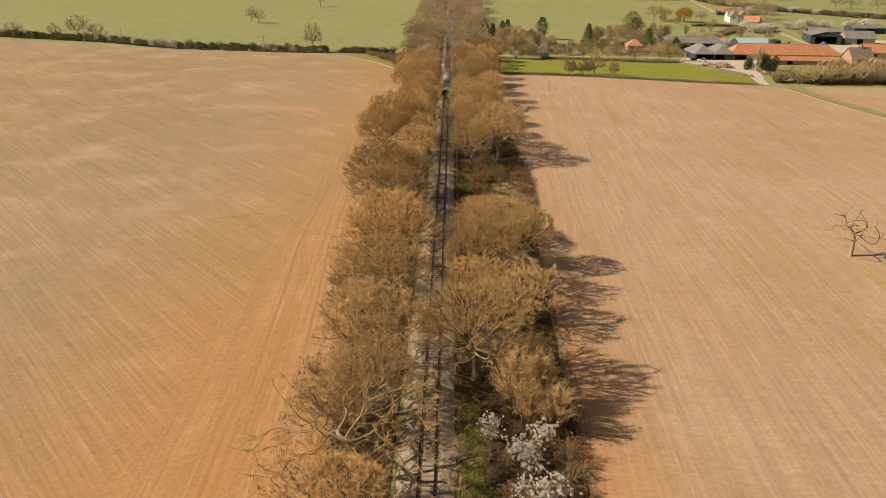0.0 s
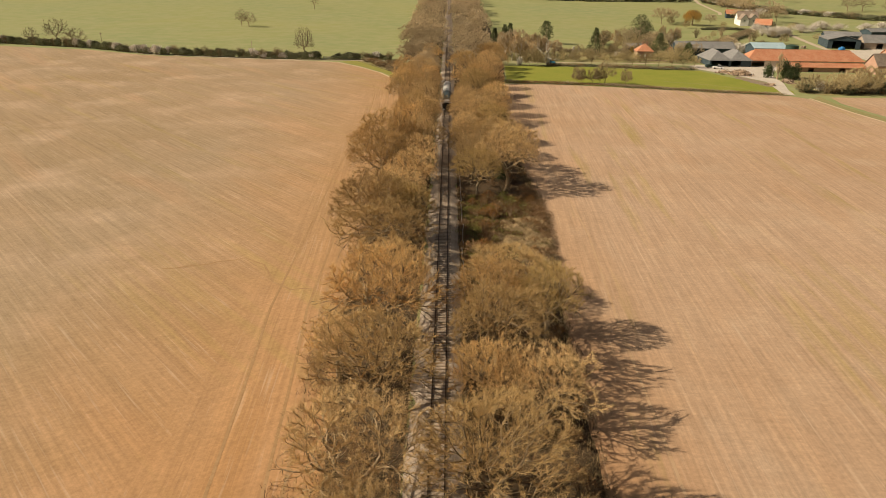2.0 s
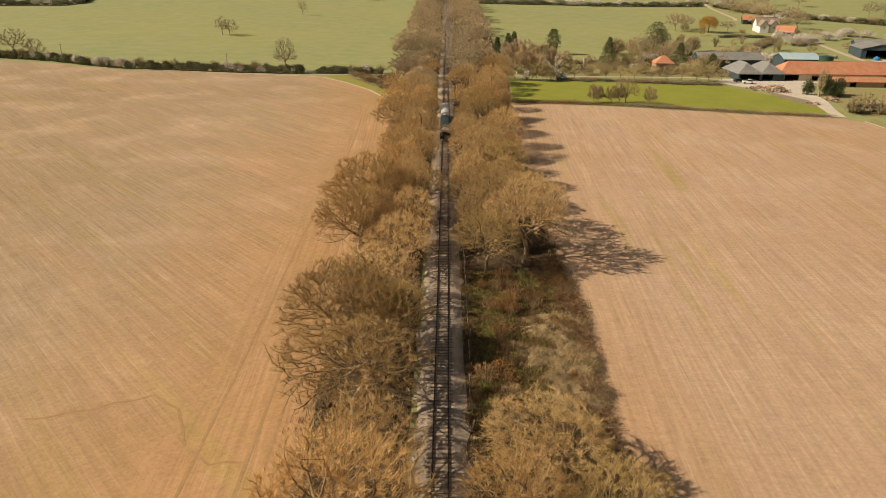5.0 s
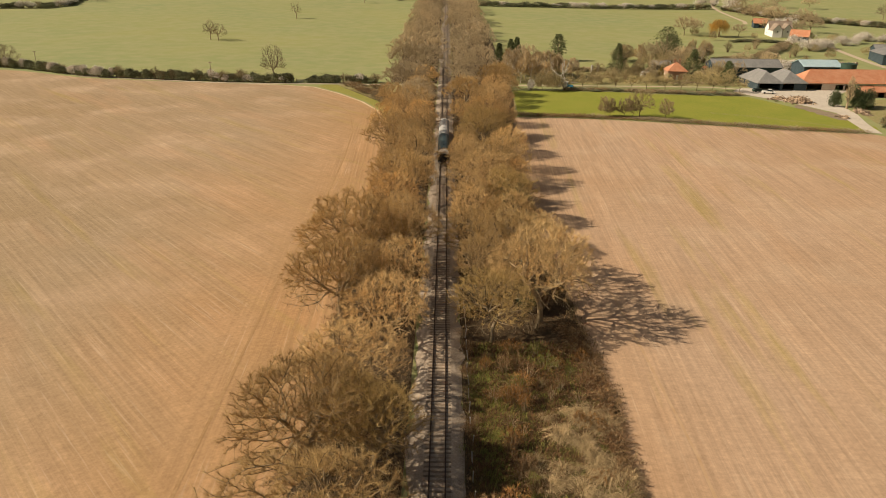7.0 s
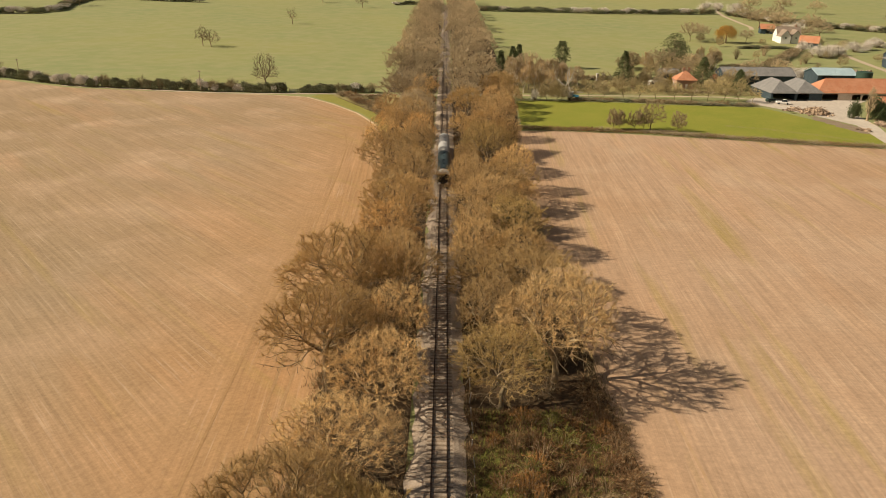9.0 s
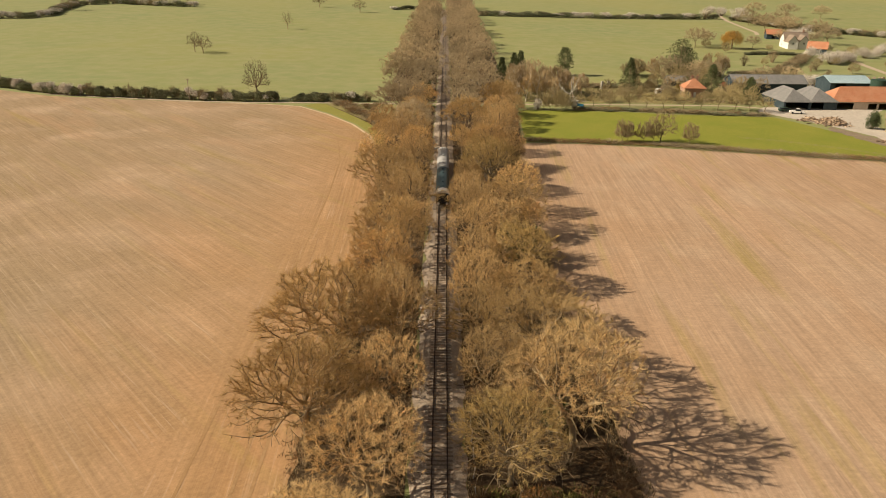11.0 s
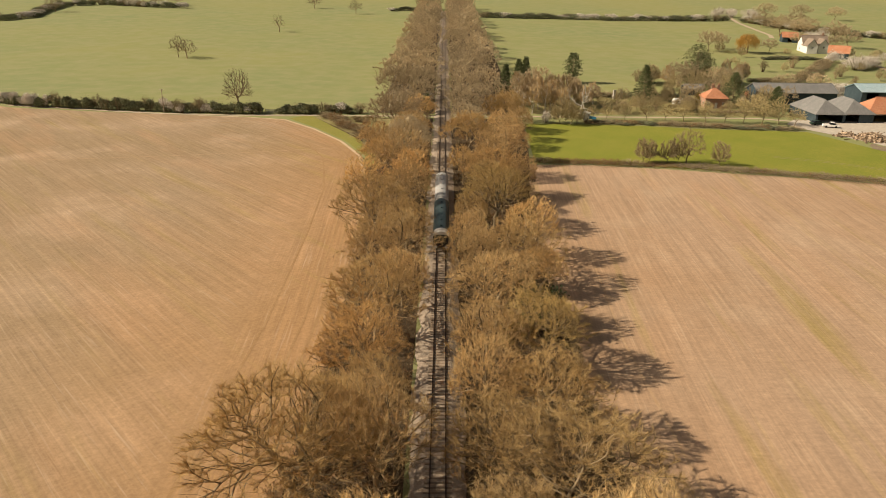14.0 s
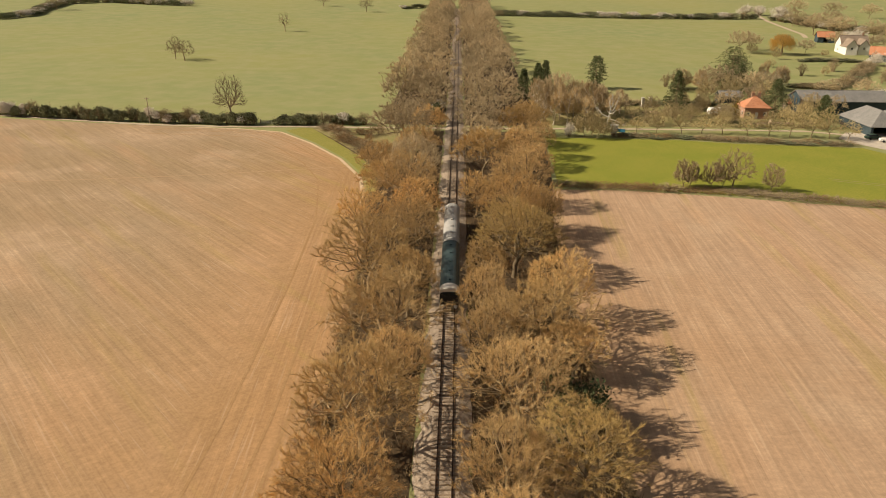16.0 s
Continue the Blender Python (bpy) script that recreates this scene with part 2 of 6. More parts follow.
ROOF_BLUE = roof_surface("pale_blue_sheet_roof", (0.40, 0.53, 0.56), (0.48, 0.59, 0.60), 5.0, 0.5)
WALL_DARK = roof_surface("dark_boarding", (0.03, 0.05, 0.06), (0.05, 0.075, 0.085), 6.0, 0.8)
WALL_BRICK = surface("brick_wall", (0.42, 0.25, 0.17), (0.50, 0.32, 0.23), (0.35, 0.2, 0.13), 0.5, 8.0, 0.9, 0.3, 0.01)
WALL_PALE = surface("pale_farm_wall", (0.60, 0.50, 0.39), (0.50, 0.39, 0.29), (0.66, 0.57, 0.47), 0.3, 3.0, 0.9, 0.2, 0.01)
WALL_WHITE = surface("white_render", (0.80, 0.76, 0.70), (0.72, 0.68, 0.62), None, 0.4, 5.0, 0.8, 0.1, 0.01)
WALL_TIMBER = surface("weathered_timber", (0.36, 0.28, 0.2), (0.28, 0.21, 0.15), (0.45, 0.36, 0.27), 0.6, 6.0, 0.9, 0.4, 0.02)
CONCRETE = surface("pale_concrete", (0.55, 0.50, 0.43), (0.46, 0.41, 0.35), None, 0.8, 7.0, 0.85, 0.3, 0.01)
GLASS = surface("dark_window_glass", (0.02, 0.025, 0.03), (0.03, 0.035, 0.04), None, 1.0, 3.0, 0.08, 0.0)
BLACK = surface("black_paint", (0.018, 0.018, 0.02), (0.03, 0.028, 0.027), None, 1.0, 6.0, 0.5, 0.1, 0.01)
TEAL = surface("dark_teal_paint", (0.03, 0.055, 0.06), (0.045, 0.075, 0.08), (0.065, 0.085, 0.085), 0.6, 4.0, 0.45, 0.1, 0.01)
CREAM = surface("off_white_paint", (0.66, 0.62, 0.56), (0.72, 0.68, 0.62), None, 1.0, 6.0, 0.5, 0.1, 0.01)
ROOF_COACH = surface("grey_coach_roof", (0.40, 0.385, 0.36), (0.48, 0.46, 0.43), (0.32, 0.31, 0.29), 0.8, 5.0, 0.6, 0.1, 0.01)
BLUE = surface("blue_paint", (0.03, 0.16, 0.36), (0.04, 0.20, 0.42), None, 1.0, 6.0, 0.4, 0.0)
BLUE_TRACTOR = surface("tractor_blue", (0.05, 0.20, 0.30), (0.06, 0.24, 0.34), None, 1.0, 6.0, 0.4, 0.0)
TANK_GREEN = surface("dark_green_tank", (0.035, 0.065, 0.045), (0.045, 0.08, 0.055), None, 0.5, 4.0, 0.5, 0.1, 0.01)
RUBBER = surface("tyre_rubber", (0.02, 0.02, 0.02), (0.035, 0.033, 0.03), None, 1.0, 6.0, 0.9, 0.2, 0.01)
RUBBLE_MIX = twig_surface("mixed_rubble", (0.12, 0.08, 0.05), (0.60, 0.44, 0.30), 0.1)

# ---- mesh building ----


class Shape:
    """Collects points and faces for one mesh."""

    def __init__(self):
        self.v, self.f = [], []

    def add(self, points, faces):
        n = len(self.v)
        self.v.extend(points)
        self.f.extend([tuple(i + n for i in face) for face in faces])

    def box(self, x0, y0, z0, x1, y1, z1, m=None):
        p = [Vector((x, y, z)) for z in (z0, z1) for y in (y0, y1) for x in (x0, x1)]
        if m is not None:
            p = [m @ q for q in p]
        self.add(p, [(0, 2, 3, 1), (4, 5, 7, 6), (0, 1, 5, 4), (1, 3, 7, 5), (3, 2, 6, 7), (2, 0, 4, 6)])

    def extrude(self, outline, a, b):
        """A slab from an outline of (u, w) pairs; a and b turn a pair into a point on either face."""
        n = len(outline)
        self.add([a(*p) for p in outline] + [b(*p) for p in outline],
                 [tuple(range(n)), tuple(range(2 * n - 1, n - 1, -1))] + [(i, i + n, (i + 1) % n + n, (i + 1) % n) for i in range(n)])

    def tube(self, pts, radii, n=5):
        axis = pts[-1] - pts[0]
        u = axis.orthogonal().normalized()
        w = axis.cross(u).normalized()
        ring = [(math.cos(2 * math.pi * k / n), math.sin(2 * math.pi * k / n)) for k in range(n)]
        v, f = [], []
        for p, r in zip(pts, radii):
            if r <= 0:
                v.append(p)
            else:
                v.extend([p + u * (c * r) + w * (s * r) for c, s in ring])
        for i in range(len(pts) - 1):
            a = i * n
            if radii[i + 1] <= 0:
                f.extend([(a + k, a + (k + 1) % n, a + n) for k in range(n)])
            else:
                f.extend([(a + k, a + (k + 1) % n, a + n + (k + 1) % n, a + n + k) for k in range(n)])
        self.add(v, f)

    def twig(self, a, b, r, spin):
        """A fine twig that tapers to its tip."""
        d = b - a
        u = d.orthogonal().normalized()
        u.rotate(Matrix.Rotation(spin, 3, d))
        n = len(self.v)
        self.v.extend((a - u * (r * 1.25), a + u * (r * 1.25), b))
        self.f.append((n, n + 1, n + 2))

    def drum(self, a, b, ra, rb, n=16):
        """A closed round bar from a to b."""
        a, b = Vector(a), Vector(b)
        start = len(self.v)
        self.tube([a, b], [ra, rb], n)
        self.f.append(tuple(range(start + n - 1, start - 1, -1)))
        self.f.append(tuple(range(start + n, start + 2 * n)))

    def mesh(self, name, material, smooth=False):
        me = bpy.data.meshes.new(name)
        me.from_pydata([tuple(p) for p in self.v], [], self.f)
        me.materials.append(material)
        if smooth:
            me.polygons.foreach_set("use_smooth", [True] * len(me.polygons))
        me.update()
        return me


def part(name, shape, material, parent=None, label="", smooth=False):
    ob = new(name, shape.mesh(name, material, smooth) if isinstance(shape, Shape) else shape)
    ob.parent = parent
    if label:
        ob["label"] = label
    return ob


def thing(name, place, label, category, group="", kind="", turn=0.0):
    ob = new(name)
    ob.empty_display_size = 0.2
    ob.matrix_basis = pose(*place, 0, 0, turn)
    return tagged(ob, label, category, group, kind)


def ground_z(x, y):
    """Level fields, then pasture that climbs gently away to the north."""
    if y < 340:
        return 0.0
    if y < 490:
        return 1.4333e-4 * (y - 340) ** 2
    if y < 1100:
        return 3.225 + 0.043 * (y - 490)
    return 29.455


def patch(name, outline, lift, material, label, category, step=40.0):
    """A piece of ground inside an outline, draped over the land."""
    bm = bmesh.new()
    face = bm.faces.new([bm.verts.new((x, y, 0)) for x, y in outline])
    for axis in (0, 1):
        lo, hi = min(p[axis] for p in outline), max(p[axis] for p in outline)
        size = step if axis == 0 else step / 4
        k = math.floor(lo / size) + 1
        while k * size < hi:
            co, no = [0, 0, 0], [0, 0, 0]
            co[axis], no[axis] = k * size, 1
            if axis == 0 or k * size > 335:
                bmesh.ops.bisect_plane(bm, geom=bm.verts[:] + bm.edges[:] + bm.faces[:], plane_co=co, plane_no=no)
            k += 1
    bmesh.ops.triangulate(bm, faces=bm.faces[:])
    for v in bm.verts:
        v.co.z = ground_z(v.co.x, v.co.y) + lift
    bmesh.ops.recalc_face_normals(bm, faces=bm.faces[:])
    if sum(f.normal.z for f in bm.faces) < 0:
        bmesh.ops.reverse_faces(bm, faces=bm.faces[:])
    me = bpy.data.meshes.new(name)
    bm.to_mesh(me)
    bm.free()
    me.materials.append(material)
    return tagged(new(name, me), label, category, kind="structure")


def ribbon(line, width):
    """The outline of a strip along a line."""
    left, right = [], []
    for i, (x, y) in enumerate(line):
        x0, y0 = line[max(i - 1, 0)]
        x1, y1 = line[min(i + 1, len(line) - 1)]
        d = math.hypot(x1 - x0, y1 - y0)
        nx, ny = -(y1 - y0) / d * width / 2, (x1 - x0) / d * width / 2
        left.append((x + nx, y + ny))
        right.append((x - nx, y - ny))
    return left + right[::-1]


def along(line, gap, rng, jitter=0.0):
    """Places at even gaps along a line."""
    out, left = [], 0.0
    for (x0, y0), (x1, y1) in zip(line, line[1:]):
        d = math.hypot(x1 - x0, y1 - y0)
        s = left
        while s < d:
            out.append((x0 + (x1 - x0) * s / d + rng.uniform(-jitter, jitter), y0 + (y1 - y0) * s / d + rng.uniform(-jitter, jitter)))
            s += gap
        left = s - d
    return out


# ---- the land ----
land = Shape()
xs = [-2500, -900, -500, -300, -150, -60, 0, 60, 150, 300, 500, 900, 2500]
ys = [-1500, -400, 0, 200, 330] + [340 + 10 * k for k in range(16)] + [540, 700, 900, 1100, 1500, 3500]
land.v = [(x, y, ground_z(x, y)) for y in ys for x in xs]
land.f = [(j * len(xs) + i, j * len(xs) + i + 1, (j + 1) * len(xs) + i + 1, (j + 1) * len(xs) + i) for j in range(len(ys) - 1) for i in range(len(xs) - 1)]
tagged(part("ground", land, GRASS), "yellow-green grazed pasture rolling away to the horizon", "ground", kind="structure")

def ragged(line, gap, amount, seed):
    """A line broken into short steps that wander a little to either side."""
    out = []
    for (x0, y0), (x1, y1) in zip(line, line[1:]):
        n = max(int(math.hypot(x1 - x0, y1 - y0) / gap), 1)
        for k in range(n):
            t = k / n
            x, y = x0 + (x1 - x0) * t, y0 + (y1 - y0) * t
            out.append((x + amount * noise.noise((x * 0.4 + seed, y * 0.4, seed)), y))
    return out + [line[-1]]


WEST_LINE = [(-9.4, -60), (-9.4, 40), (-10.0, 68), (-11.5, 90), (-13.2, 110), (-13.8, 150), (-14.4, 180), (-13.6, 220), (-14.4, 255), (-16.0, 285)]
WEST_EDGE = ragged(WEST_LINE, 2.5, 0.9, 3) + [(-18.6, 301), (-20.9, 314), (-28.2, 331), (-38.9, 347.6), (-50.3, 361), (-63.7, 364.5), (-87.4, 366.2), (-116.7, 370), (-146.7, 375), (-178.8, 390), (-245.7, 402), (-420, 430)]
patch("west_field", WEST_EDGE + [(-420, -60)], 0.05, SOIL_W, "dry tan drilled arable field with fine streaks", "field")
EAST_LINE = [(13.5, -60), (14.5, 50), (15.5, 80), (16.0, 104), (16.8, 116), (18.3, 137), (19.2, 152), (18.5, 170), (17.0, 204), (16.5, 225), (17.6, 255), (19.4, 285), (22.0, 307)]
EAST_EDGE = ragged(EAST_LINE, 2.5, 0.9, 8)
patch("east_field", EAST_EDGE + [(37.5, 307), (50.7, 305), (69.7, 301), (87.9, 297), (100.5, 293.5), (125, 289), (130.3, 282.8), (132.6, 257), (137.9, 225), (146, 190), (230, -60)], 0.05, SOIL_E, "dry tan sown arable field with pale streaks", "field")
patch("far_east_field", [(137.6, 275), (139.6, 257), (145.6, 225), (154, 190), (237, -60), (420, -60), (420, 285), (180, 288), (140, 287)], 0.05, SOIL_E, "dry pinkish tan arable field beyond a lane", "field")
patch("lane_verge", [(131.5, 283), (133.5, 257), (139, 225), (147, 190), (231, -60), (235, -60), (151.5, 190), (143, 225), (137.2, 257), (135.4, 275), (136.5, 289)], 0.045, GARDEN, "dull green grass strip beside the field", "grass")
patch("paddock", [(23.5, 309.2), (37.5, 308.8), (50.7, 306.8), (69.7, 302.8), (87.9, 298.6), (100.5, 295), (125, 290.6), (129, 291.5), (132, 300), (126, 318), (121, 331), (116, 345), (113, 352), (97.5, 353.5), (80.5, 354.5), (64.4, 358), (47, 359), (26, 359)], 0.06, GRASS_LUSH, "bright green grass paddock", "paddock", 20)
patch("yard", [(112, 364), (113, 358), (121, 346), (125, 338), (131, 322), (127.3, 304), (124.5, 291), (128.5, 290), (131.5, 303), (137, 320), (140.5, 339), (146, 352), (153, 362), (160, 369), (140, 371), (118, 372)], 0.08, YARD, "pale dusty concrete farmyard and track", "yard", 20)
patch("east_yard", [(196, 372), (212, 390), (216, 436), (234, 438), (262, 470), (285, 440), (240, 395), (226, 360), (197, 360)], 0.08, YARD, "pale dusty farmyard between sheds", "yard", 20)
patch("lane", ribbon([(-150, 379.2), (-100, 369.2), (-92, 367.9), (-68, 366.6), (-48, 368.3), (-26, 368.6), (0, 369.5), (30, 371), (50, 372), (85, 373), (106, 373), (116, 369)], 1.9), 0.07, TRACK_DUST, "pale dusty farm lane across the railway", "lane", 20)
patch("far_lane", ribbon([(211, 610), (216, 625), (218.8, 658), (223, 700), (230, 735), (250, 790)], 3.0), 0.07, TRACK_DUST, "pale lane climbing through pasture", "lane", 20)
patch("shed_lane", ribbon([(211.1, 432), (213, 455), (216.6, 488), (219, 505)], 3.4), 0.07, TRACK_DUST, "pale concrete lane behind the barns", "lane", 20)
patch("corner_verge", [(-49.5, 362.5), (-46, 366.8), (-42.5, 366.5), (-33.5, 351), (-23.5, 333), (-17.6, 317), (-16.6, 304), (-18.2, 302), (-20.2, 314.4), (-27.5, 331.5), (-38.2, 348.2)], 0.045, GRASS_VERGE, "yellow-green grass strip at the field corner", "grass", 20)
patch("west_verge", ragged(WEST_LINE, 2.5, 0.9, 3) + [(-18.6, 301), (-18.6, 316), (-24.5, 332), (-34.6, 350.4), (-43.5, 366.5), (-3.2, 366), (-3.2, -60)], 0.03, LITTER, "brown leaf litter under lineside trees", "verge", 20)
patch("east_verge", EAST_EDGE + [(24, 330), (26, 366), (2.6, 366), (2.6, -60)], 0.03, LITTER, "brown leaf litter and rough grass under lineside trees", "verge", 20)
patch("clearing", [(3.2, 113), (16.2, 113), (17.5, 137), (18.4, 152), (17.8, 162), (3.2, 162)], 0.05, LITTER_DRY, "dry bramble and grass clearing beside the track", "verge", 20)
patch("green_bank", ragged([(2.8, 36), (2.8, 68)], 2, 0.5, 5) + ragged([(6.2, 66), (5.6, 52), (6.4, 36)], 1.5, 2.2, 6), 0.05, BANK, "patchy green bank beside the track", "grass", 20)
patch("corner_ground", [(-42.2, 366), (-33.0, 351), (-23.0, 333), (-18.5, 318), (-12, 322), (-9, 345), (-9, 365.8)], 0.06, GARDEN, "rough grey-brown scrub ground at the field corner", "ground", 20)
patch("far_verge_west", [(-3.2, 373.5), (-22, 373.5), (-21, 600), (-19, 760), (-3.2, 760)], 0.04, LITTER, "brown litter under distant lineside trees", "verge", 40)
patch("far_verge_east", [(3.2, 373.5), (27, 373.5), (26, 600), (24, 760), (3.2, 760)], 0.04, LITTER, "brown litter under distant lineside trees", "verge", 40)
patch("gardens", [(26, 376), (118, 376), (114, 420), (60, 418), (28, 432)], 0.04, GARDEN, "rough brown gardens beside the lane", "garden", 20)
patch("rubble_ground", ragged([(121.5, 332), (124, 337), (130.5, 321), (128.6, 309), (126, 310), (123.5, 318), (121.5, 332)], 1.6, 2.4, 9)[:-1], 0.09, SCUFFED, "bare scuffed earth beside the yard", "ground", 20)


def inset(line, d):
    """A line moved to its left by d."""
    half = ribbon(line, 2 * d)
    return half[:len(line)]


round_corner = WEST_LINE[2:] + [(-18.6, 301), (-20.9, 314), (-28.2, 331), (-38.9, 347.6), (-50.3, 361), (-63.7, 364.5), (-87.4, 366.2)]
for d in (3.2, 5.0, 10.0):
    patch("wheel_rut", ribbon(inset(round_corner, d), 0.34), 0.062, RUT_SOIL, "darker wheel rut in dry soil", "rut", 20)
patch("pale_field_edge", ribbon(inset([(-18.6, 295), (-18.6, 301), (-20.9, 314), (-28.2, 331), (-38.9, 347.6), (-50.3, 361), (-63.7, 364.5), (-80, 365.9)], 0.5), 0.8), 0.066, PALE_SOIL, "pale trodden soil along the field edge", "path", 20)
patch("east_rut", ribbon(inset([(23.0, 300), (19.5, 255), (17.5, 215), (18.6, 170), (18.9, 140), (16.8, 104), (15.4, 60)], 6.5), 0.3), 0.062, EDGE_SOIL, "pale wheel mark in dry soil", "rut", 20)
patch("lane_path", ribbon([(131.0, 284), (133.0, 257), (138.4, 225), (146.4, 190), (230, -60)], 0.9), 0.068, PALE_SOIL, "pale trodden path beside the field", "path", 20)
for k in (0.0, 1.7):
    patch("paddock_wheelmark", ribbon([(88, 318 + k), (100, 313 + k), (112, 305 + k), (122, 296.5 + k)], 0.35), 0.072, GARDEN, "faint worn wheel mark across the paddock", "rut", 20)
patch("farm_garden", [(133, 296), (138.5, 318), (143, 339), (150, 350), (205, 348), (216, 334), (203, 300), (180, 296), (140, 291)], 0.035, GARDEN, "rough garden ground beside the farm track", "garden", 20)
TRAIL = [(-42.6, 122.4), (-40.6, 122.7), (-38.4, 123.9), (-36.5, 124.2), (-34.8, 125.6), (-33.0, 126.0), (-31.2, 127.2), (-29.2, 125.6), (-27.7, 124.7), (-26.7, 122.6), (-26.0, 121.2), (-25.4, 119.4), (-24.7, 118.2), (-23.2, 117.1), (-21.7, 115.7), (-20.2, 116.2), (-18.7, 116.1)]
patch("trodden_trail", ribbon(TRAIL, 0.34), 0.063, RUT_SOIL, "faint dark trodden trail winding across the soil", "trail", 20)
patch("cross_mark", ribbon([(-100.5, 305.0), (-82.9, 308.3), (-64.8, 312.2), (-46.1, 317.3), (-28.5, 322.5)], 0.3), 0.064, EDGE_SOIL, "faint pale wheel mark across the field", "rut", 20)

# ---- the railway ----


def ballast_bed():
    bed = Shape()
    prof = [(-2.9, 0.06), (-2.15, 0.30), (-1.4, 0.425), (1.4, 0.425), (1.9, 0.30), (2.7, 0.06)]
    stations = [-60 + 2 * k for k in range(int((760 + 60) / 2) + 1)]
    for y in stations:
        for i, (x, z) in enumerate(prof):
            wob = 0.9 * noise.noise((x * 3, y * 0.3, 1)) if i in (0, 5) else 0.06 * noise.noise((x, y * 0.5, 4))
            bed.v.append((x + wob, y, z + ground_z(0, y)))
    n = len(prof)
    bed.f = [(j * n + i, j * n + i + 1, (j + 1) * n + i + 1, (j + 1) * n + i) for j in range(len(stations) - 1) for i in range(n - 1)]
    return tagged(part("ballast_bed", bed, BALLAST), "pale grey-brown stone ballast under the railway", "ballast", kind="structure")


def rail_track():
    track = thing("railway_track", (0, 0, 0), "single railway track, dark rusty rails on timber sleepers", "railway track", kind="structure")
    prof = [(-0.07, 0), (0.07, 0), (0.07, 0.02), (0.014, 0.04), (0.014, 0.115), (0.036, 0.125), (0.036, 0.159), (-0.036, 0.159), (-0.036, 0.125), (-0.014, 0.115), (-0.014, 0.04), (-0.07, 0.02)]
    stations = [-60, 340] + [340 + 10 * k for k in range(1, 16)] + [760]
    for side in (-0.7525, 0.7525):
        rail = Shape()
        for y in stations:
            rail.v.extend([(side + u, y, 0.46 + w + ground_z(0, y)) for u, w in prof])
        n = len(prof)
        rail.f = [(j * n + i, j * n + (i + 1) % n, (j + 1) * n + (i + 1) % n, (j + 1) * n + i) for j in range(len(stations) - 1) for i in range(n)]
        part("rail", rail, STEEL, track)
    one = Shape()
    one.v = [(-1.3, -0.13, 0), (1.3, -0.13, 0), (1.3, 0.13, 0), (-1.3, 0.13, 0), (-1.29, -0.115, 0.16), (1.29, -0.115, 0.16), (1.29, 0.115, 0.16), (-1.29, 0.115, 0.16)]
    one.f = [(3, 2, 1, 0), (4, 5, 6, 7), (0, 1, 5, 4), (1, 2, 6, 5), (2, 3, 7, 6), (3, 0, 4, 7)]
    me = one.mesh("sleeper", SLEEPER)
    rng = random.Random(5)
    y, made, rest = 46.0, 0, Shape()
    while y < 420:
        m = pose(rng.uniform(-0.03, 0.03), y, 0.30 + rng.uniform(-0.01, 0.012) + ground_z(0, y), 0, 0, rng.uniform(-0.8, 0.8))
        if made < 298:
            ob = new("sleeper", me)
            ob.parent = track
            ob.matrix_basis = m
        else:
            rest.add([m @ Vector(p) for p in one.v], one.f)
        made += 1
        y += 0.68
    tagged(part("distant_sleepers", rest, SLEEPER, track), kind="stuff")


ballast_bed()
rail_track()


def fence_line():
    fence = thing("lineside_fence", (3.3, 108, 0), "old pale concrete fence posts and wire beside the track", "fence")
    post, rng = Shape(), random.Random(11)
    post.v = [(-0.07, -0.07, 0), (0.07, -0.07, 0), (0.07, 0.07, 0), (-0.07, 0.07, 0), (-0.05, -0.05, 1.35), (0.05, -0.05, 1.35), (0.05, 0.05, 1.35), (-0.05, 0.05, 1.35)]
    post.f = [(3, 2, 1, 0), (4, 5, 6, 7), (0, 1, 5, 4), (1, 2, 6, 5), (2, 3, 7, 6), (3, 0, 4, 7)]
    me = post.mesh("fence_post", CONCRETE)
    for k in range(24):
        ob = new("fence_post", me)
        ob.parent = fence
        ob.matrix_basis = pose(rng.uniform(-0.12, 0.12), k * 2.75, 0, rng.uniform(-7, 7), rng.uniform(-8, 8), 0)
    for z in (0.5, 0.85, 1.2):
        wire = Shape()
        wire.drum((0, 0, z), (0, 23 * 2.75, z), 0.006, 0.006, 4)
        part("wire", wire, STEEL, fence)


fence_line()

# ---- trees ----


def wander(rng, start, heading, length, steps, bend, lift=0.0):
    """Points of a branch that bends at random and lifts a little."""
    pts, p, d = [start.copy()], start.copy(), heading.normalized()
    for _ in range(steps):
        d = (d + Vector((rng.gauss(0, bend), rng.gauss(0, bend), rng.gauss(0, bend) + lift))).normalized()
        p = p + d * (length / steps)
        pts.append(p.copy())
    return pts


def taper(r0, r1, n):
    return [r0 + (r1 - r0) * i / (n - 1) for i in range(n)]


def spot(pts, t):
    s = t * (len(pts) - 1)
    i = min(int(s), len(pts) - 2)
    return pts[i].lerp(pts[i + 1], s - i), (pts[i + 1] - pts[i]).normalized()


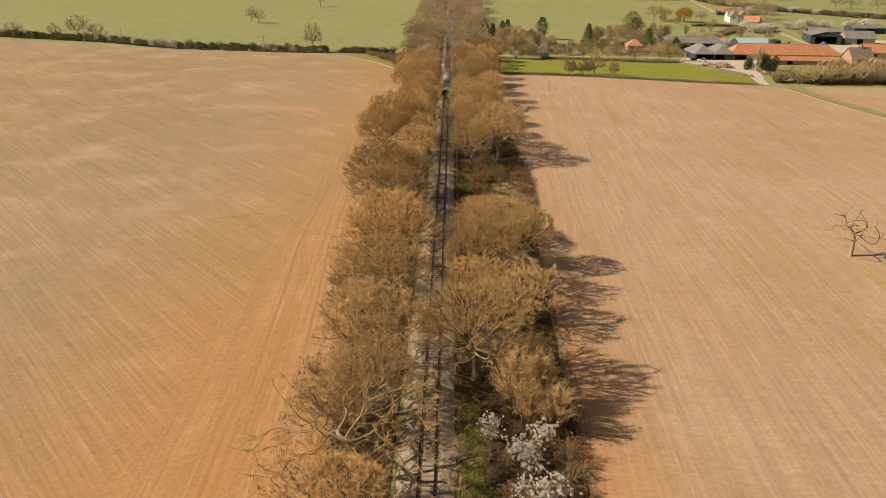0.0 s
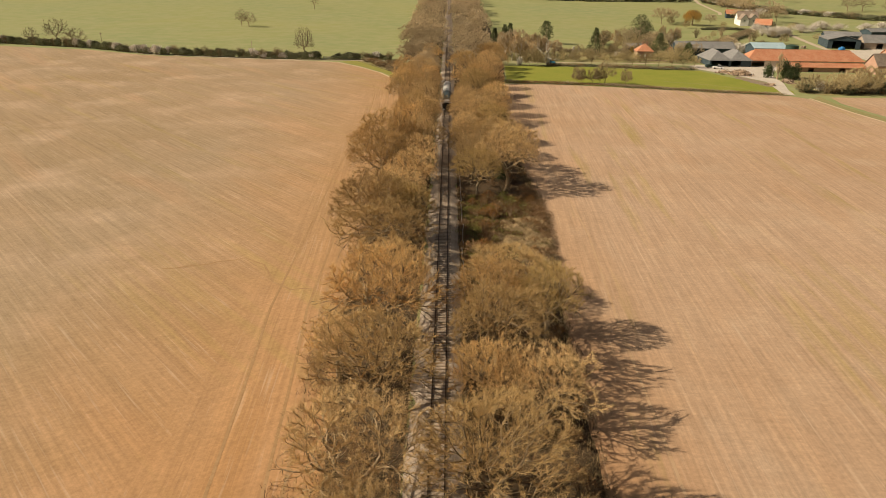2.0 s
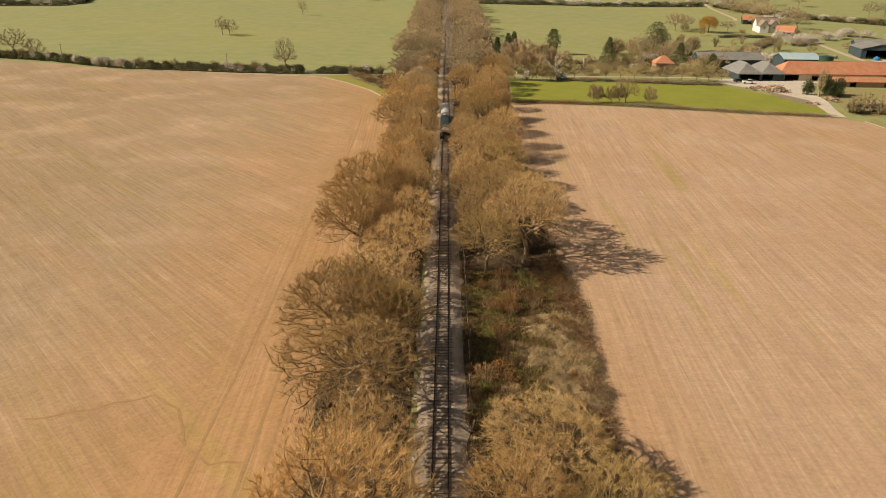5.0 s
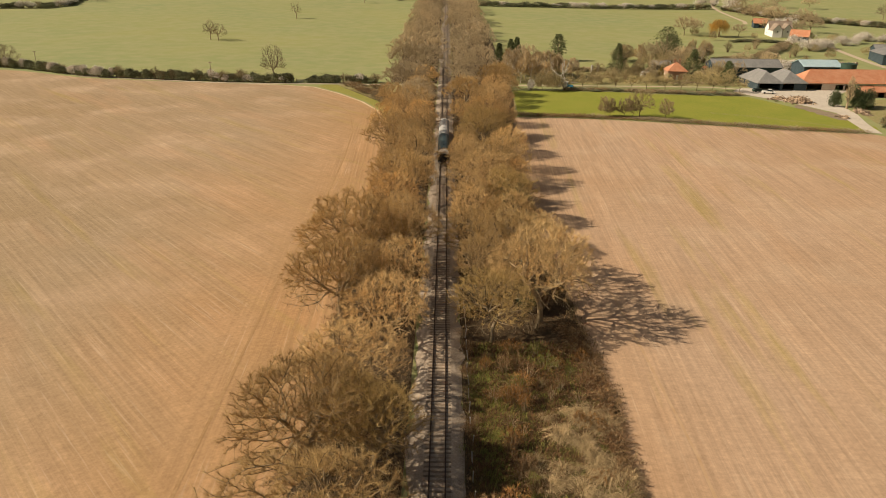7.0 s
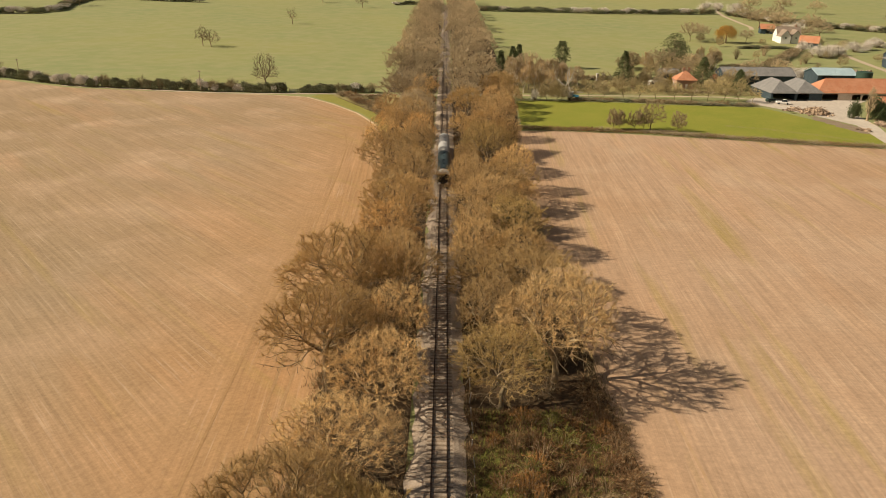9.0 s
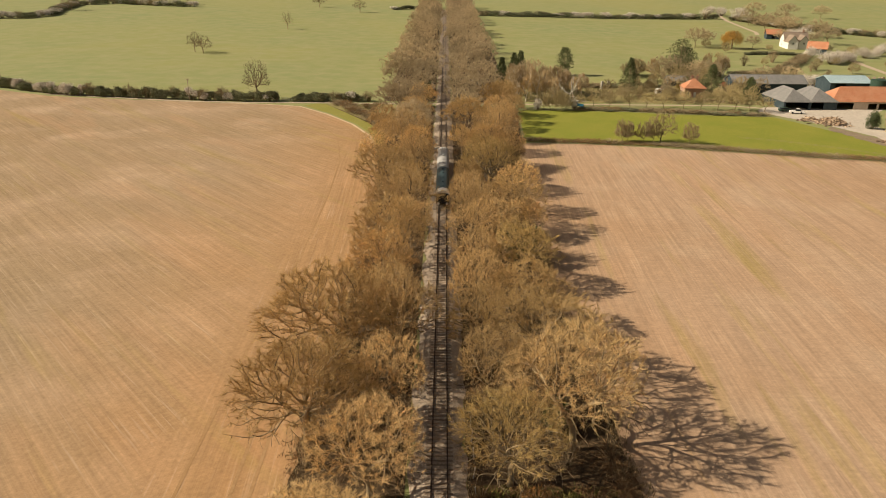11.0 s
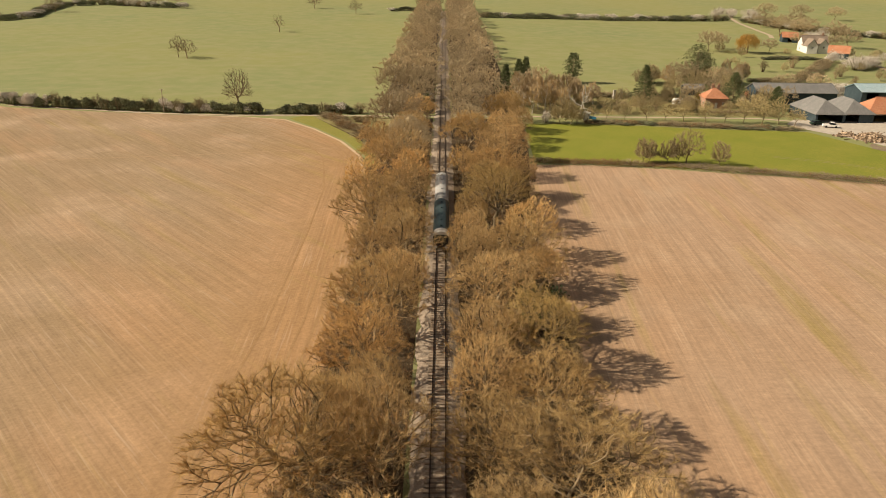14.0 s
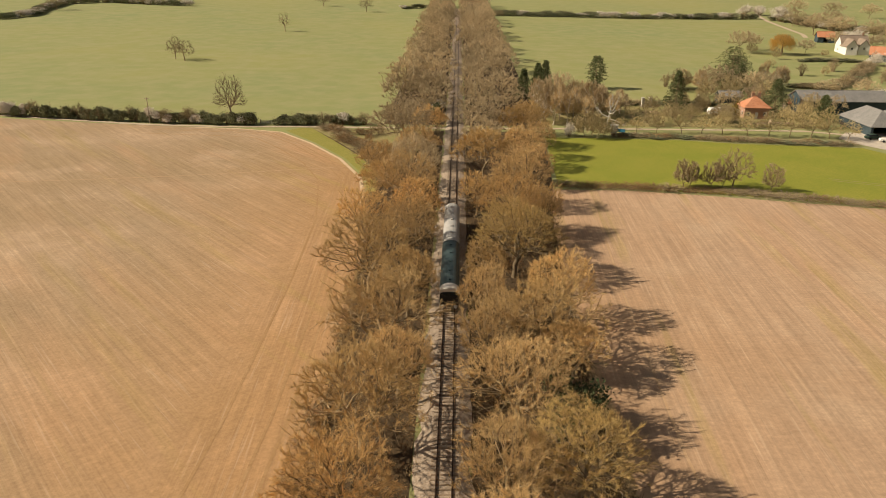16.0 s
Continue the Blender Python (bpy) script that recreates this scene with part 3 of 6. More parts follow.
def bare_tree(seed, tall, wide, limbs, seconds, thirds, twigs, twig_long, twig_thick, low=0.16, upright=0.0, stems=1, lump=0.2, skirt=0.36, floor=-0.45, stout=1.0):
    """Wood and twigs of a leafless tree: trunk, crooked limbs, then branches that reach for places spread evenly through
    a domed crown, each feathered with fine short twigs."""
    rng = random.Random(seed)
    wood, fine = Shape(), Shape()
    heart = Vector((0, 0, tall * 0.46))
    core = Vector((0, 0, tall * 0.26))

    def rnd(k=1.0):
        return Vector((rng.gauss(0, k), rng.gauss(0, k), rng.gauss(0, k)))

    def crown_place(d, k):
        """A place in the crown: a direction and a part of the dome's radius, which swells into lobes."""
        k = k * (1 - lump * 0.5 + lump * 0.9 * noise.noise(d * 1.8 + Vector((seed * 3.1, 0, 0))))
        down = tall * skirt if d.z < 0 else tall - heart.z
        return heart + Vector((d.x * wide * k, d.y * wide * k, d.z * down * k))

    def spread(i, n, floor):
        """The i-th of n directions spread evenly over the dome."""
        z, az = floor + (1 - floor) * (i + 0.5) / n, i * 2.39996 + seed
        r = math.sqrt(max(1 - z * z, 0))
        return (Vector((r * math.cos(az), r * math.sin(az), z)) + rnd(0.09)).normalized()

    def bent(a, b, n, sag, wob):
        mid = a.lerp(b, 0.5) + Vector((0, 0, sag)) + rnd(wob)
        return [a * (1 - t) ** 2 + mid * (2 * t * (1 - t)) + b * t * t + (rnd(wob * 0.5) if 0 < t < 1 else Vector()) for t in [k / n for k in range(n + 1)]]

    plain = twigs <= 4
    knots, sizes = [], []
    for stem in range(stems):
        lean = Vector((rng.uniform(-0.12, 0.12), rng.uniform(-0.12, 0.12), 1)) if stems == 1 else Vector((rng.uniform(-0.5, 0.5), rng.uniform(-0.5, 0.5), 1))
        foot = Vector((0, 0, -0.15)) if stems == 1 else Vector((rng.uniform(-0.12, 0.12) * wide, rng.uniform(-0.12, 0.12) * wide, -0.1))
        trunk = wander(rng, foot, lean, tall * 0.55, 6, 0.08)
        r0 = tall * 0.026 * stout / math.sqrt(stems)
        wood.tube(trunk, [r0 * 1.5, r0 * 1.05, r0 * 0.95, r0 * 0.85, r0 * 0.7, r0 * 0.5, r0 * 0.25], 7)
        for i in range(limbs):
            f = max(i + rng.uniform(-0.2, 0.2), 0) / max(limbs - 1, 1)
            a0, _ = spot(trunk, min(max((low + (0.48 - low) * f) / 0.55, 0.05), 0.99))
            az = i * 2.399 + seed + stem * 1.7 + rng.uniform(-0.35, 0.35)
            el = radians(min(-6 + 80 * f ** 0.9 + rng.uniform(-8, 8) + upright * 22, 86))
            reach = rng.uniform(0.66, 0.86)
            goal = heart + Vector((math.cos(az) * math.cos(el) * wide * reach, math.sin(az) * math.cos(el) * wide * reach, math.sin(el) * (tall - heart.z) * reach))
            limb = bent(a0, goal, 5 if plain else 8, rng.uniform(-0.05, 0.06) * tall, wide * 0.055)
            rl = r0 * rng.uniform(0.36, 0.56)
            wood.tube(limb, taper(rl, rl * 0.1, len(limb)), 4 if plain else 5)
            for k in range(2, len(limb)):
                knots.append(limb[k])
                sizes.append(rl * (1.0 - 0.75 * k / len(limb)))
    grid = np.array([tuple(k) for k in knots])
    more, more_sizes = [], []
    for j in range(seconds):
        goal = crown_place(spread(j, seconds, floor * 0.9), rng.uniform(0.6, 0.9))
        toward = np.array(goal.lerp(core, 0.3))
        i = int(np.argmin(((grid - toward) ** 2).sum(1)))
        b = bent(knots[i], goal, 2 if plain else 4, rng.uniform(-0.02, 0.04) * tall, wide * 0.055)
        r2 = max(sizes[i] * 0.45, twig_thick * 2.4)
        wood.tube(b, taper(r2, max(r2 * 0.35, twig_thick * 1.4), len(b)), 3)
        for k in range(1, len(b)):
            more.append(b[k])
            more_sizes.append(r2)
    knots, grid = knots + more, np.array([tuple(k) for k in knots + more])
    clumps = max(18, seconds // 2)
    swell = [rng.uniform(0.84, 1.02) for _ in range(clumps)]
    centres = [spread(j, clumps, floor) for j in range(clumps)]
    for j in range(thirds):
        c = j % clumps
        d = (centres[c] + rnd(0.115)).normalized() if rng.random() < 0.82 else spread(j, thirds, floor)
        goal = crown_place(d, swell[c] * (rng.uniform(0.86, 1.0) if rng.random() < 0.75 else rng.uniform(0.6, 0.86)))
        toward = np.array(goal.lerp(core, 0.16))
        i = int(np.argmin(((grid - toward) ** 2).sum(1)))
        third = bent(knots[i], goal, 1 if plain else 2, 0.0, wide * 0.05)
        fine.tube(third, taper(twig_thick * 1.9, twig_thick * 0.7, len(third)), 3)
        out = (goal - core).normalized()
        for _ in range(twigs):
            e0, ed = spot(third, rng.uniform(0.2, 1.0))
            d4 = (ed * 0.45 + out * 0.75 + rnd(0.6) + Vector((0, 0, 0.25 + upright * 0.6))).normalized()
            ln = twig_long * rng.uniform(0.45, 1.2)
            fine.twig(e0, e0 + d4 * ln, twig_thick, rng.uniform(0, 3.14))
    return wood, fine


def grown_tree(seed, tall, wide, points, twigs, twig_long, twig_wide, lump=0.24, low=0.17, bow=0.3, thin=0.019, lean=0.0, upright=0.0, hollow=0.3, pipe=2.35, bottom=0.2, floor=-0.3, fray=1.7, bear=3.0, stray=0.6):
    """Wood and twigs of a broad leafless tree. Places are scattered through a lobed dome; each is joined to the growing
    tree where the way to it is short both from the tree and from the root; wood thickens with what it carries."""
    rng = np.random.default_rng(seed)
    heart = tall * 0.43
    clumps = int(points ** 0.5 * 1.15)
    turn = np.arange(clumps) * 2.39996 + seed
    up = floor + (1 - floor) * (np.arange(clumps) + 0.5) / clumps
    level = np.sqrt(np.maximum(1 - up * up, 0))
    centres = np.stack([level * np.cos(turn), level * np.sin(turn), up], 1) + rng.normal(size=(clumps, 3)) * 0.1
    own = rng.integers(0, clumps, points)
    swell = rng.uniform(0.88, 1.03, clumps)[own]
    d = centres[own] + rng.normal(size=(points, 3)) * fray / clumps ** 0.5
    d /= np.linalg.norm(d, axis=1)[:, None]
    k = np.where(rng.random(points) < 1 - hollow, 1 - 0.24 * rng.random(points) ** 1.3, rng.uniform(0.25, 0.8, points)) * swell
    k = k * np.array([1 - lump * 0.1 + lump * 1.1 * noise.noise(Vector(v) * 1.7 + Vector((seed * 3.1, 0, 0))) for v in d])
    sky_part = d[:, 2] > 0
    goals = d * k[:, None] * np.array([wide, wide, 1.0])
    goals[:, 2] *= np.where(sky_part, tall - heart, tall * 0.3)
    goals[:, 2] += heart
    goals[:, 0] += lean * goals[:, 2] / tall
    goals = goals[goals[:, 2] > tall * bottom]
    stem = np.array([(0.0, 0.0, -0.2), (0.05, 0.0, tall * low * 0.5), (0.0, 0.08, tall * low), (0.1 + lean * 0.2, 0.0, tall * (low + 0.1))])
    pts, parent, way = [p for p in stem], [-1, 0, 1, 2], [0.0, 0.0, 0.0, 0.0]
    cost, who = np.full(len(goals), 1e9), np.zeros(len(goals), int)
    for i in (2, 3):
        c = np.linalg.norm(goals - pts[i], axis=1)
        closer = c < cost
        cost[closer], who[closer] = c[closer], i
    left = np.ones(len(goals), bool)
    for _ in range(len(goals)):
        j = int(np.argmin(np.where(left, cost, 1e9)))
        left[j] = False
        i = int(who[j])
        pts.append(goals[j])
        parent.append(i)
        way.append(way[i] + float(np.linalg.norm(goals[j] - pts[i])))
        c = np.linalg.norm(goals - goals[j], axis=1) + bow * way[-1]
        closer = left & (c < cost)
        cost[closer], who[closer] = c[closer], len(pts) - 1
    pts = np.array(pts)
    n = len(pts)
    children = [[] for _ in range(n)]
    for i in range(1, n):
        children[parent[i]].append(i)
    power = np.zeros(n)
    for i in range(n - 1, -1, -1):
        power[i] = thin ** pipe if not children[i] else sum(power[c] for c in children[i]) * 1.01
    radius = power ** (1 / pipe)
    heir = [max(c, key=lambda q: radius[q]) if c else -1 for c in children]
    for _ in range(3):
        moved = pts.copy()
        for i in range(3, n):
            if heir[i] >= 0:
                moved[i] = pts[i] * 0.55 + (pts[parent[i]] + pts[heir[i]]) * 0.225
        pts = moved
    wood = Shape()
    for i in range(1, n):
        p = parent[i]
        if p == 0 or heir[p] != i:
            chain = [p, i] if p else [0, i]
            while heir[chain[-1]] >= 0:
                chain.append(heir[chain[-1]])
            first = min(radius[p], radius[i] * 1.2) if p else radius[0] * 1.35
            way_points = [Vector(pts[q]) for q in chain]
            if len(chain) == 2 and p > 3:
                wood.twig(way_points[0], way_points[1], thin * 1.3, i * 0.7)
            elif (way_points[-1] - way_points[0]).length > 0.02:
                wood.tube(way_points, [first] + [float(max(radius[q], thin * 0.8)) for q in chain[1:]], 6 if radius[i] > 0.09 else (4 if radius[i] > 0.035 else 3))
    ends = np.array([i for i in range(4, n) if radius[i] < thin * bear and pts[i][2] > tall * (bottom + 0.1 + 0.16 * rng.random())])
    pick = rng.choice(ends, twigs)
    base = pts[pick] + (pts[np.array(parent)[pick]] - pts[pick]) * rng.random((twigs, 1)) * 0.9
    grow = pts[pick] - pts[np.array(parent)[pick]]
    grow /= np.linalg.norm(grow, axis=1)[:, None] + 1e-6
    out = base - np.array([0, 0, tall * 0.3])
    out /= np.linalg.norm(out, axis=1)[:, None]
    way_out = grow * 0.5 + out * 0.8 + rng.normal(size=(twigs, 3)) * stray + np.array([0, 0, 0.1 + upright])
    way_out /= np.linalg.norm(way_out, axis=1)[:, None]
    side = np.cross(way_out, rng.normal(size=(twigs, 3)))
    side /= np.linalg.norm(side, axis=1)[:, None]
    tips = base + way_out * (twig_long * rng.uniform(0.35, 1.15, (twigs, 1)))
    fine = Shape()
    corners = np.stack([base - side * twig_wide / 2, base + side * twig_wide / 2, tips], 1).reshape(-1, 3)
    fine.v = corners.tolist()
    fine.f = np.arange(twigs * 3).reshape(-1, 3).tolist()
    return wood, fine


def oak_kind(seed, tall, wide, numbers, bark, twig, name="oak_tree", **more):
    wood, fine = grown_tree(seed, tall, wide, *numbers, **more)
    return (name, tall, wide, wood.mesh(name + "_trunk", bark, True), fine.mesh(name + "_crown", twig))


def tree_kind(name, seed, tall, wide, numbers, bark, twig, **more):
    """Meshes of one tree form, kept with their size."""
    wood, fine = bare_tree(seed, tall, wide, *numbers, **more)
    return (name, tall, wide, wood.mesh(name + "_trunk", bark, True), fine.mesh(name + "_crown", twig))


def plant(kind, x, y, tall, wide, label, category="tree", group="", turn=0.0, sink=0.0, name=""):
    base, h0, w0, wood, fine = kind
    root = new(name or base)
    root.empty_display_size = 0.3
    root.matrix_basis = pose(x, y, ground_z(x, y) - sink, 0, 0, turn) @ Matrix.Diagonal((wide / w0, wide / w0, tall / h0, 1))
    tagged(root, label, category, group)
    a = part("trunk", wood, None, root)
    b = part("crown", fine, None, root)
    return root


CLOSE = (2200, 27000, 0.82, 0.02)
BACK = (1100, 15000, 0.85, 0.048)
FAR = (420, 9000, 1.0, 0.058)
OAKS = [oak_kind(1, 12, 7, CLOSE, BARK, TWIG_BROWN, bottom=0.3), oak_kind(2, 12, 7, CLOSE, BARK, TWIG_GREY, bow=0.22, bottom=0.3),
        oak_kind(3, 12, 7, CLOSE, BARK_PALE, TWIG_OLIVE, bottom=0.3), oak_kind(4, 12, 7, CLOSE, BARK, TWIG_RUSSET, lump=0.3, bottom=0.3),
        oak_kind(5, 14, 7, CLOSE, BARK_PALE, TWIG_BROWN, low=0.26, bow=0.22, lump=0.34, bottom=0.3), oak_kind(12, 13, 7, (2700, 30000, 0.95, 0.024), BARK, TWIG_UMBER, bow=0.3, lump=0.2, low=0.2, fray=2.4, bear=5.0, stray=0.75, bottom=0.3),
        oak_kind(13, 12, 7, CLOSE, BARK, TWIG_BROWN, lump=0.34, bow=0.2, bottom=0.3), oak_kind(14, 12, 7, CLOSE, BARK, TWIG_GREY, lump=0.34, low=0.2, bottom=0.3)]
MIDS = [oak_kind(6, 12, 7, BACK, BARK, TWIG_GREY, bottom=0.3), oak_kind(7, 12, 7, BACK, BARK, TWIG_PALE_HAZE, lump=0.3, bottom=0.3), oak_kind(8, 12, 7, BACK, BARK, TWIG_BROWN, bottom=0.3)]
# far forms carry aerial haze in their paler twig colour
FARS = [oak_kind(9, 12, 7, FAR, BARK, TWIG_PALE_HAZE, thin=0.022, bottom=0.3), oak_kind(10, 12, 7, FAR, BARK, TWIG_PALE_HAZE, thin=0.022, bottom=0.3, lump=0.36)]
FAINT = [oak_kind(22 + k, 12, 7, (240, 3200, 1.1, 0.145), BARK, TWIG_PALE_HAZE, thin=0.026) for k in range(2)]
OPEN = oak_kind(15, 11, 5, (420, 2600, 0.75, 0.05), BARK, TWIG_DARK, "field_tree", low=0.2, thin=0.024, bow=0.35)
HEDGE_OAK = oak_kind(33, 15, 5.4, (620, 3400, 0.9, 0.045), BARK, TWIG_DARK, "field_tree", low=0.2, thin=0.026, bow=0.55, upright=0.3)
STAG = oak_kind(34, 11, 3.6, (260, 900, 0.7, 0.045), BARK, TWIG_DARK, "field_tree", low=0.24, thin=0.034, bow=0.2, lump=0.6)
BIRCH = tree_kind("birch_tree", 15, 12, 3.0, (8, 34, 420, 6, 0.8, 0.026), BARK_BIRCH, TWIG_BIRCH, low=0.1, upright=0.5, stout=0.45)
GNARLED = oak_kind(17, 10, 4.9, (150, 900, 0.5, 0.03), BARK, TWIG_DULL, "gnarled_oak", low=0.3, bow=0.12, lump=0.5, thin=0.045, pipe=1.85)
LIMBY = oak_kind(35, 9.5, 7.6, (1100, 12000, 0.6, 0.024), BARK, TWIG_UMBER, low=0.14, bow=0.13, lump=0.75, pipe=2.1)
SMALLTREE = oak_kind(18, 6, 2.8, (200, 4200, 0.75, 0.045), BARK, TWIG_DULL, "small_tree", low=0.03, thin=0.011, bow=0.4, bottom=0.04, floor=-0.9)
LANETREE = oak_kind(36, 6, 2.8, (240, 2600, 0.65, 0.04), BARK, TWIG_GARDEN, "small_tree", low=0.16, thin=0.013, bow=0.35, bottom=0.26, floor=-0.35)
THICKET = oak_kind(37, 6, 2.6, (240, 5200, 0.7, 0.045), BARK, TWIG_HEDGE, "small_tree", low=0.05, thin=0.012, bow=0.4, bottom=0.08, floor=-0.8)
ROUNDTREE = oak_kind(38, 9, 4.5, (420, 5200, 0.8, 0.04), BARK, TWIG_DULL, "small_tree", low=0.2, thin=0.016, bow=0.4, bottom=0.22, floor=-0.3)
POPLAR = tree_kind("poplar_tree", 19, 13, 1.9, (10, 40, 320, 6, 0.6, 0.018), BARK_PALE, TWIG_PALE_HAZE, low=0.1, upright=1.0, floor=-0.8)
SCRUB_PALE = tree_kind("pale_shrub", 21, 4, 2.6, (4, 26, 200, 9, 0.6, 0.014), BARK_PALE, STRAW, low=0.05, upright=0.5, stems=3)

# x, y, crown radius, height, form (0 brown, 1 grey, 2 olive, 3 russet, 4 pale-limbed, 5 open-crowned, 6 dark-limbed)
WEST_ROW = [(-8.6, 46, 5.6, 7.4, 3), (-10.4, 61, 3.8, 6.0, 1), (-6.4, 53.5, 8.4, 9.5, 6), (-6.6, 63.5, 4.6, 9.5, 1), (-7.4, 72, 6.2, 11.5, 1), (-7.2, 86, 6.4, 11.5, 0), (-12.2, 93, 3.6, 8, 1), (-7.8, 102, 7.4, 12.5, 3), (-7.0, 113, 4.8, 9.5, 0), (-9.2, 123.5, 8.2, 12, 0)]
WEST_ROW_NORTH = [(-11.6, 136.5, 7.0, 12, 5), (-6.2, 136, 5.2, 11, 2), (-9.6, 148.5, 6.6, 9.5, 1), (-7.2, 160, 5.8, 10, 1), (-14.2, 168, 6.4, 12, 5), (-6.4, 171.5, 4.6, 10.5, 1), (-13.8, 183, 8.0, 13, 5), (-6.4, 184, 5.4, 13, 1),
            (-7.4, 193, 4.4, 10, 0), (-9.6, 201.5, 6.4, 11.5, 3), (-9.0, 213.5, 7.2, 12.5, 0), (-6.2, 223, 4.6, 10, 1), (-9.2, 232, 7.6, 12.5, 1)]
EAST_ROW = [(4.9, 70.5, 7.2, 12.7, 0), (10.4, 84.5, 6.0, 9.0, 1), (5.0, 85.5, 4.4, 9.5, 0), (6.6, 94, 6.6, 12.2, 0), (13.4, 103.2, 5.0, 10.6, 2), (6.0, 104.5, 5.6, 10.5, 3), (9.6, 113.5, 7.0, 8.6, 0)]
EAST_ROW_NORTH = [(6.6, 162, 5.8, 10.5, 2), (13.2, 167.5, 7.4, 14.0, 1), (12.4, 180, 8.4, 12.0, 4), (6.0, 174, 4.8, 10.5, 1), (5.4, 184.5, 5.4, 10.5, 0), (11.4, 193, 6.2, 10.5, 0), (5.0, 196, 4.6, 10.5, 1), (5.6, 205, 5.2, 11, 1), (12.0, 207, 6.2, 11.0, 2),
            (7.6, 217.5, 6.8, 12, 1), (14.6, 228, 4.6, 8.5, 0), (5.2, 229, 5.2, 11, 1), (11.4, 232.5, 7.2, 11.5, 4)]
MID_ROW = [(-6.0, 244, 5.0, 10.5, 0), (-12.2, 252, 8.0, 12.0, 0), (-7.0, 263, 5.8, 11.5, 1), (-15.4, 272, 5.6, 10.5, 0), (-6.6, 277, 5.6, 10.8, 3), (-9.8, 291, 7.8, 12, 1)]
MID_ROW_EAST = [(4.8, 241, 4.0, 10, 1), (14.6, 243.4, 5.4, 10.8, 0), (10.0, 258.5, 7.8, 13.0, 2), (5.4, 251, 4.2, 9.6, 0), (11.0, 269, 5.2, 10, 0), (10.4, 276, 7.0, 12, 3), (16.0, 279, 5.2, 9.6, 0), (4.8, 288, 4.4, 9.4, 0), (12.6, 293.6, 6.6, 13, 1)]
rng = random.Random(21)
for row, where in ((WEST_ROW + WEST_ROW_NORTH + MID_ROW, "west of the railway"), (EAST_ROW + EAST_ROW_NORTH + MID_ROW_EAST, "east of the railway")):
    for x, y, r, tall, form in row:
        r = r * (1.2 if x < 0 and y < 110 or form == 5 else 1.05 if y < 185 else 1.0)
        x = x + (0.7 if x < 0 and y < 110 else 0.9 if x < 0 and 155 < y < 235 else 0.3 if x < 0 else 0.0)
        tone = ("brown twiggy", "grey-brown twiggy", "olive-brown twiggy", "russet twiggy", "olive twiggy pale-limbed", "open-crowned brown", "dark-limbed spreading")[form]
        kind = LIMBY if form == 6 else OAKS[form + 6 if form < 2 and rng.random() < 0.45 else form]
        plant(kind, x, y, tall, r, "bare " + tone + " oak tree " + where, "tree", "lineside trees", rng.uniform(0, 360))
BACK_ROW = [(-15.0, 296, 5.0, 9.5, 2), (-8.4, 305, 6.8, 12.5, 1), (-16.4, 310, 5.2, 10.5, 0), (-8.6, 324, 6.0, 10.8, 0), (-13.0, 341, 8.6, 13.2, 1), (-7, 354, 5.6, 10.5, 0), (-15, 361, 6.2, 11, 1)]
BACK_ROW_EAST = [(16.8, 308, 5.4, 10.8, 0), (6.9, 315, 7.2, 12.6, 2), (16.2, 324, 5.8, 11.4, 0), (7, 333, 5.8, 11, 1), (8.4, 350.5, 8.4, 13.6, 1), (18, 347, 7.2, 12.6, 2), (21.5, 335, 4.8, 10, 0), (20.5, 361, 5.4, 11, 0)]
for x, y, r, tall, form in BACK_ROW + BACK_ROW_EAST:
    # form 1 has its twigs paled in colour for haze
    tone = ("grey-brown", "pale grey-brown", "brown")[form]
    plant(MIDS[form], x, y, tall, r * 1.06, "bare " + tone + " oak tree beside the railway", "tree", "lineside trees", rng.uniform(0, 360))
y = 378.0
while y < 780:
    for x, late in ((-7.4, 0.0), (-16.6, 0.5), (7.4, 0.3), (17.4, 0.8)):
        if abs(x) > 12 and rng.random() < 0.2:
            continue
        big = rng.uniform(0.68, 1.15)
        plant((FARS if y < 560 else FAINT)[rng.random() < 0.5], x + rng.uniform(-1, 1), y + late * 17 + rng.uniform(-2, 2), 13.8 * big, 7.6 * big, "distant bare brown tree with haze-paled twigs beside the railway", "tree", "distant lineside trees", rng.uniform(0, 360))
    y += 17.0

# ---- foliage, shrubs and hedges ----


def leaf_cloud(shape, rng, centre, rx, ry, rz, count, size, seed, shell=0.45):
    """Many small leaves, each a folded pair of facets, through an uneven cloud."""
    for _ in range(count):
        d = Vector((rng.gauss(0, 1), rng.gauss(0, 1), rng.gauss(0, 1))).normalized()
        k = rng.uniform(shell, 1.0) * (0.8 + 0.45 * noise.noise(d * 2.3 + Vector((seed, 0, 0))))
        p = centre + Vector((d.x * rx * k, d.y * ry * k, d.z * rz * k))
        a = (d + Vector((rng.gauss(0, 0.8), rng.gauss(0, 0.8), rng.gauss(0, 0.8)))).normalized() * size * rng.uniform(0.6, 1.3)
        b = a.orthogonal().normalized() * size * rng.uniform(0.35, 0.6)
        b.rotate(Matrix.Rotation(rng.uniform(0, 6.28), 3, a))
        fold = a.cross(b).normalized() * size * 0.2
        shape.add([p - a * 0.5, p + b + fold, p + a * 0.6, p - b + fold], [(0, 1, 2), (0, 2, 3)])


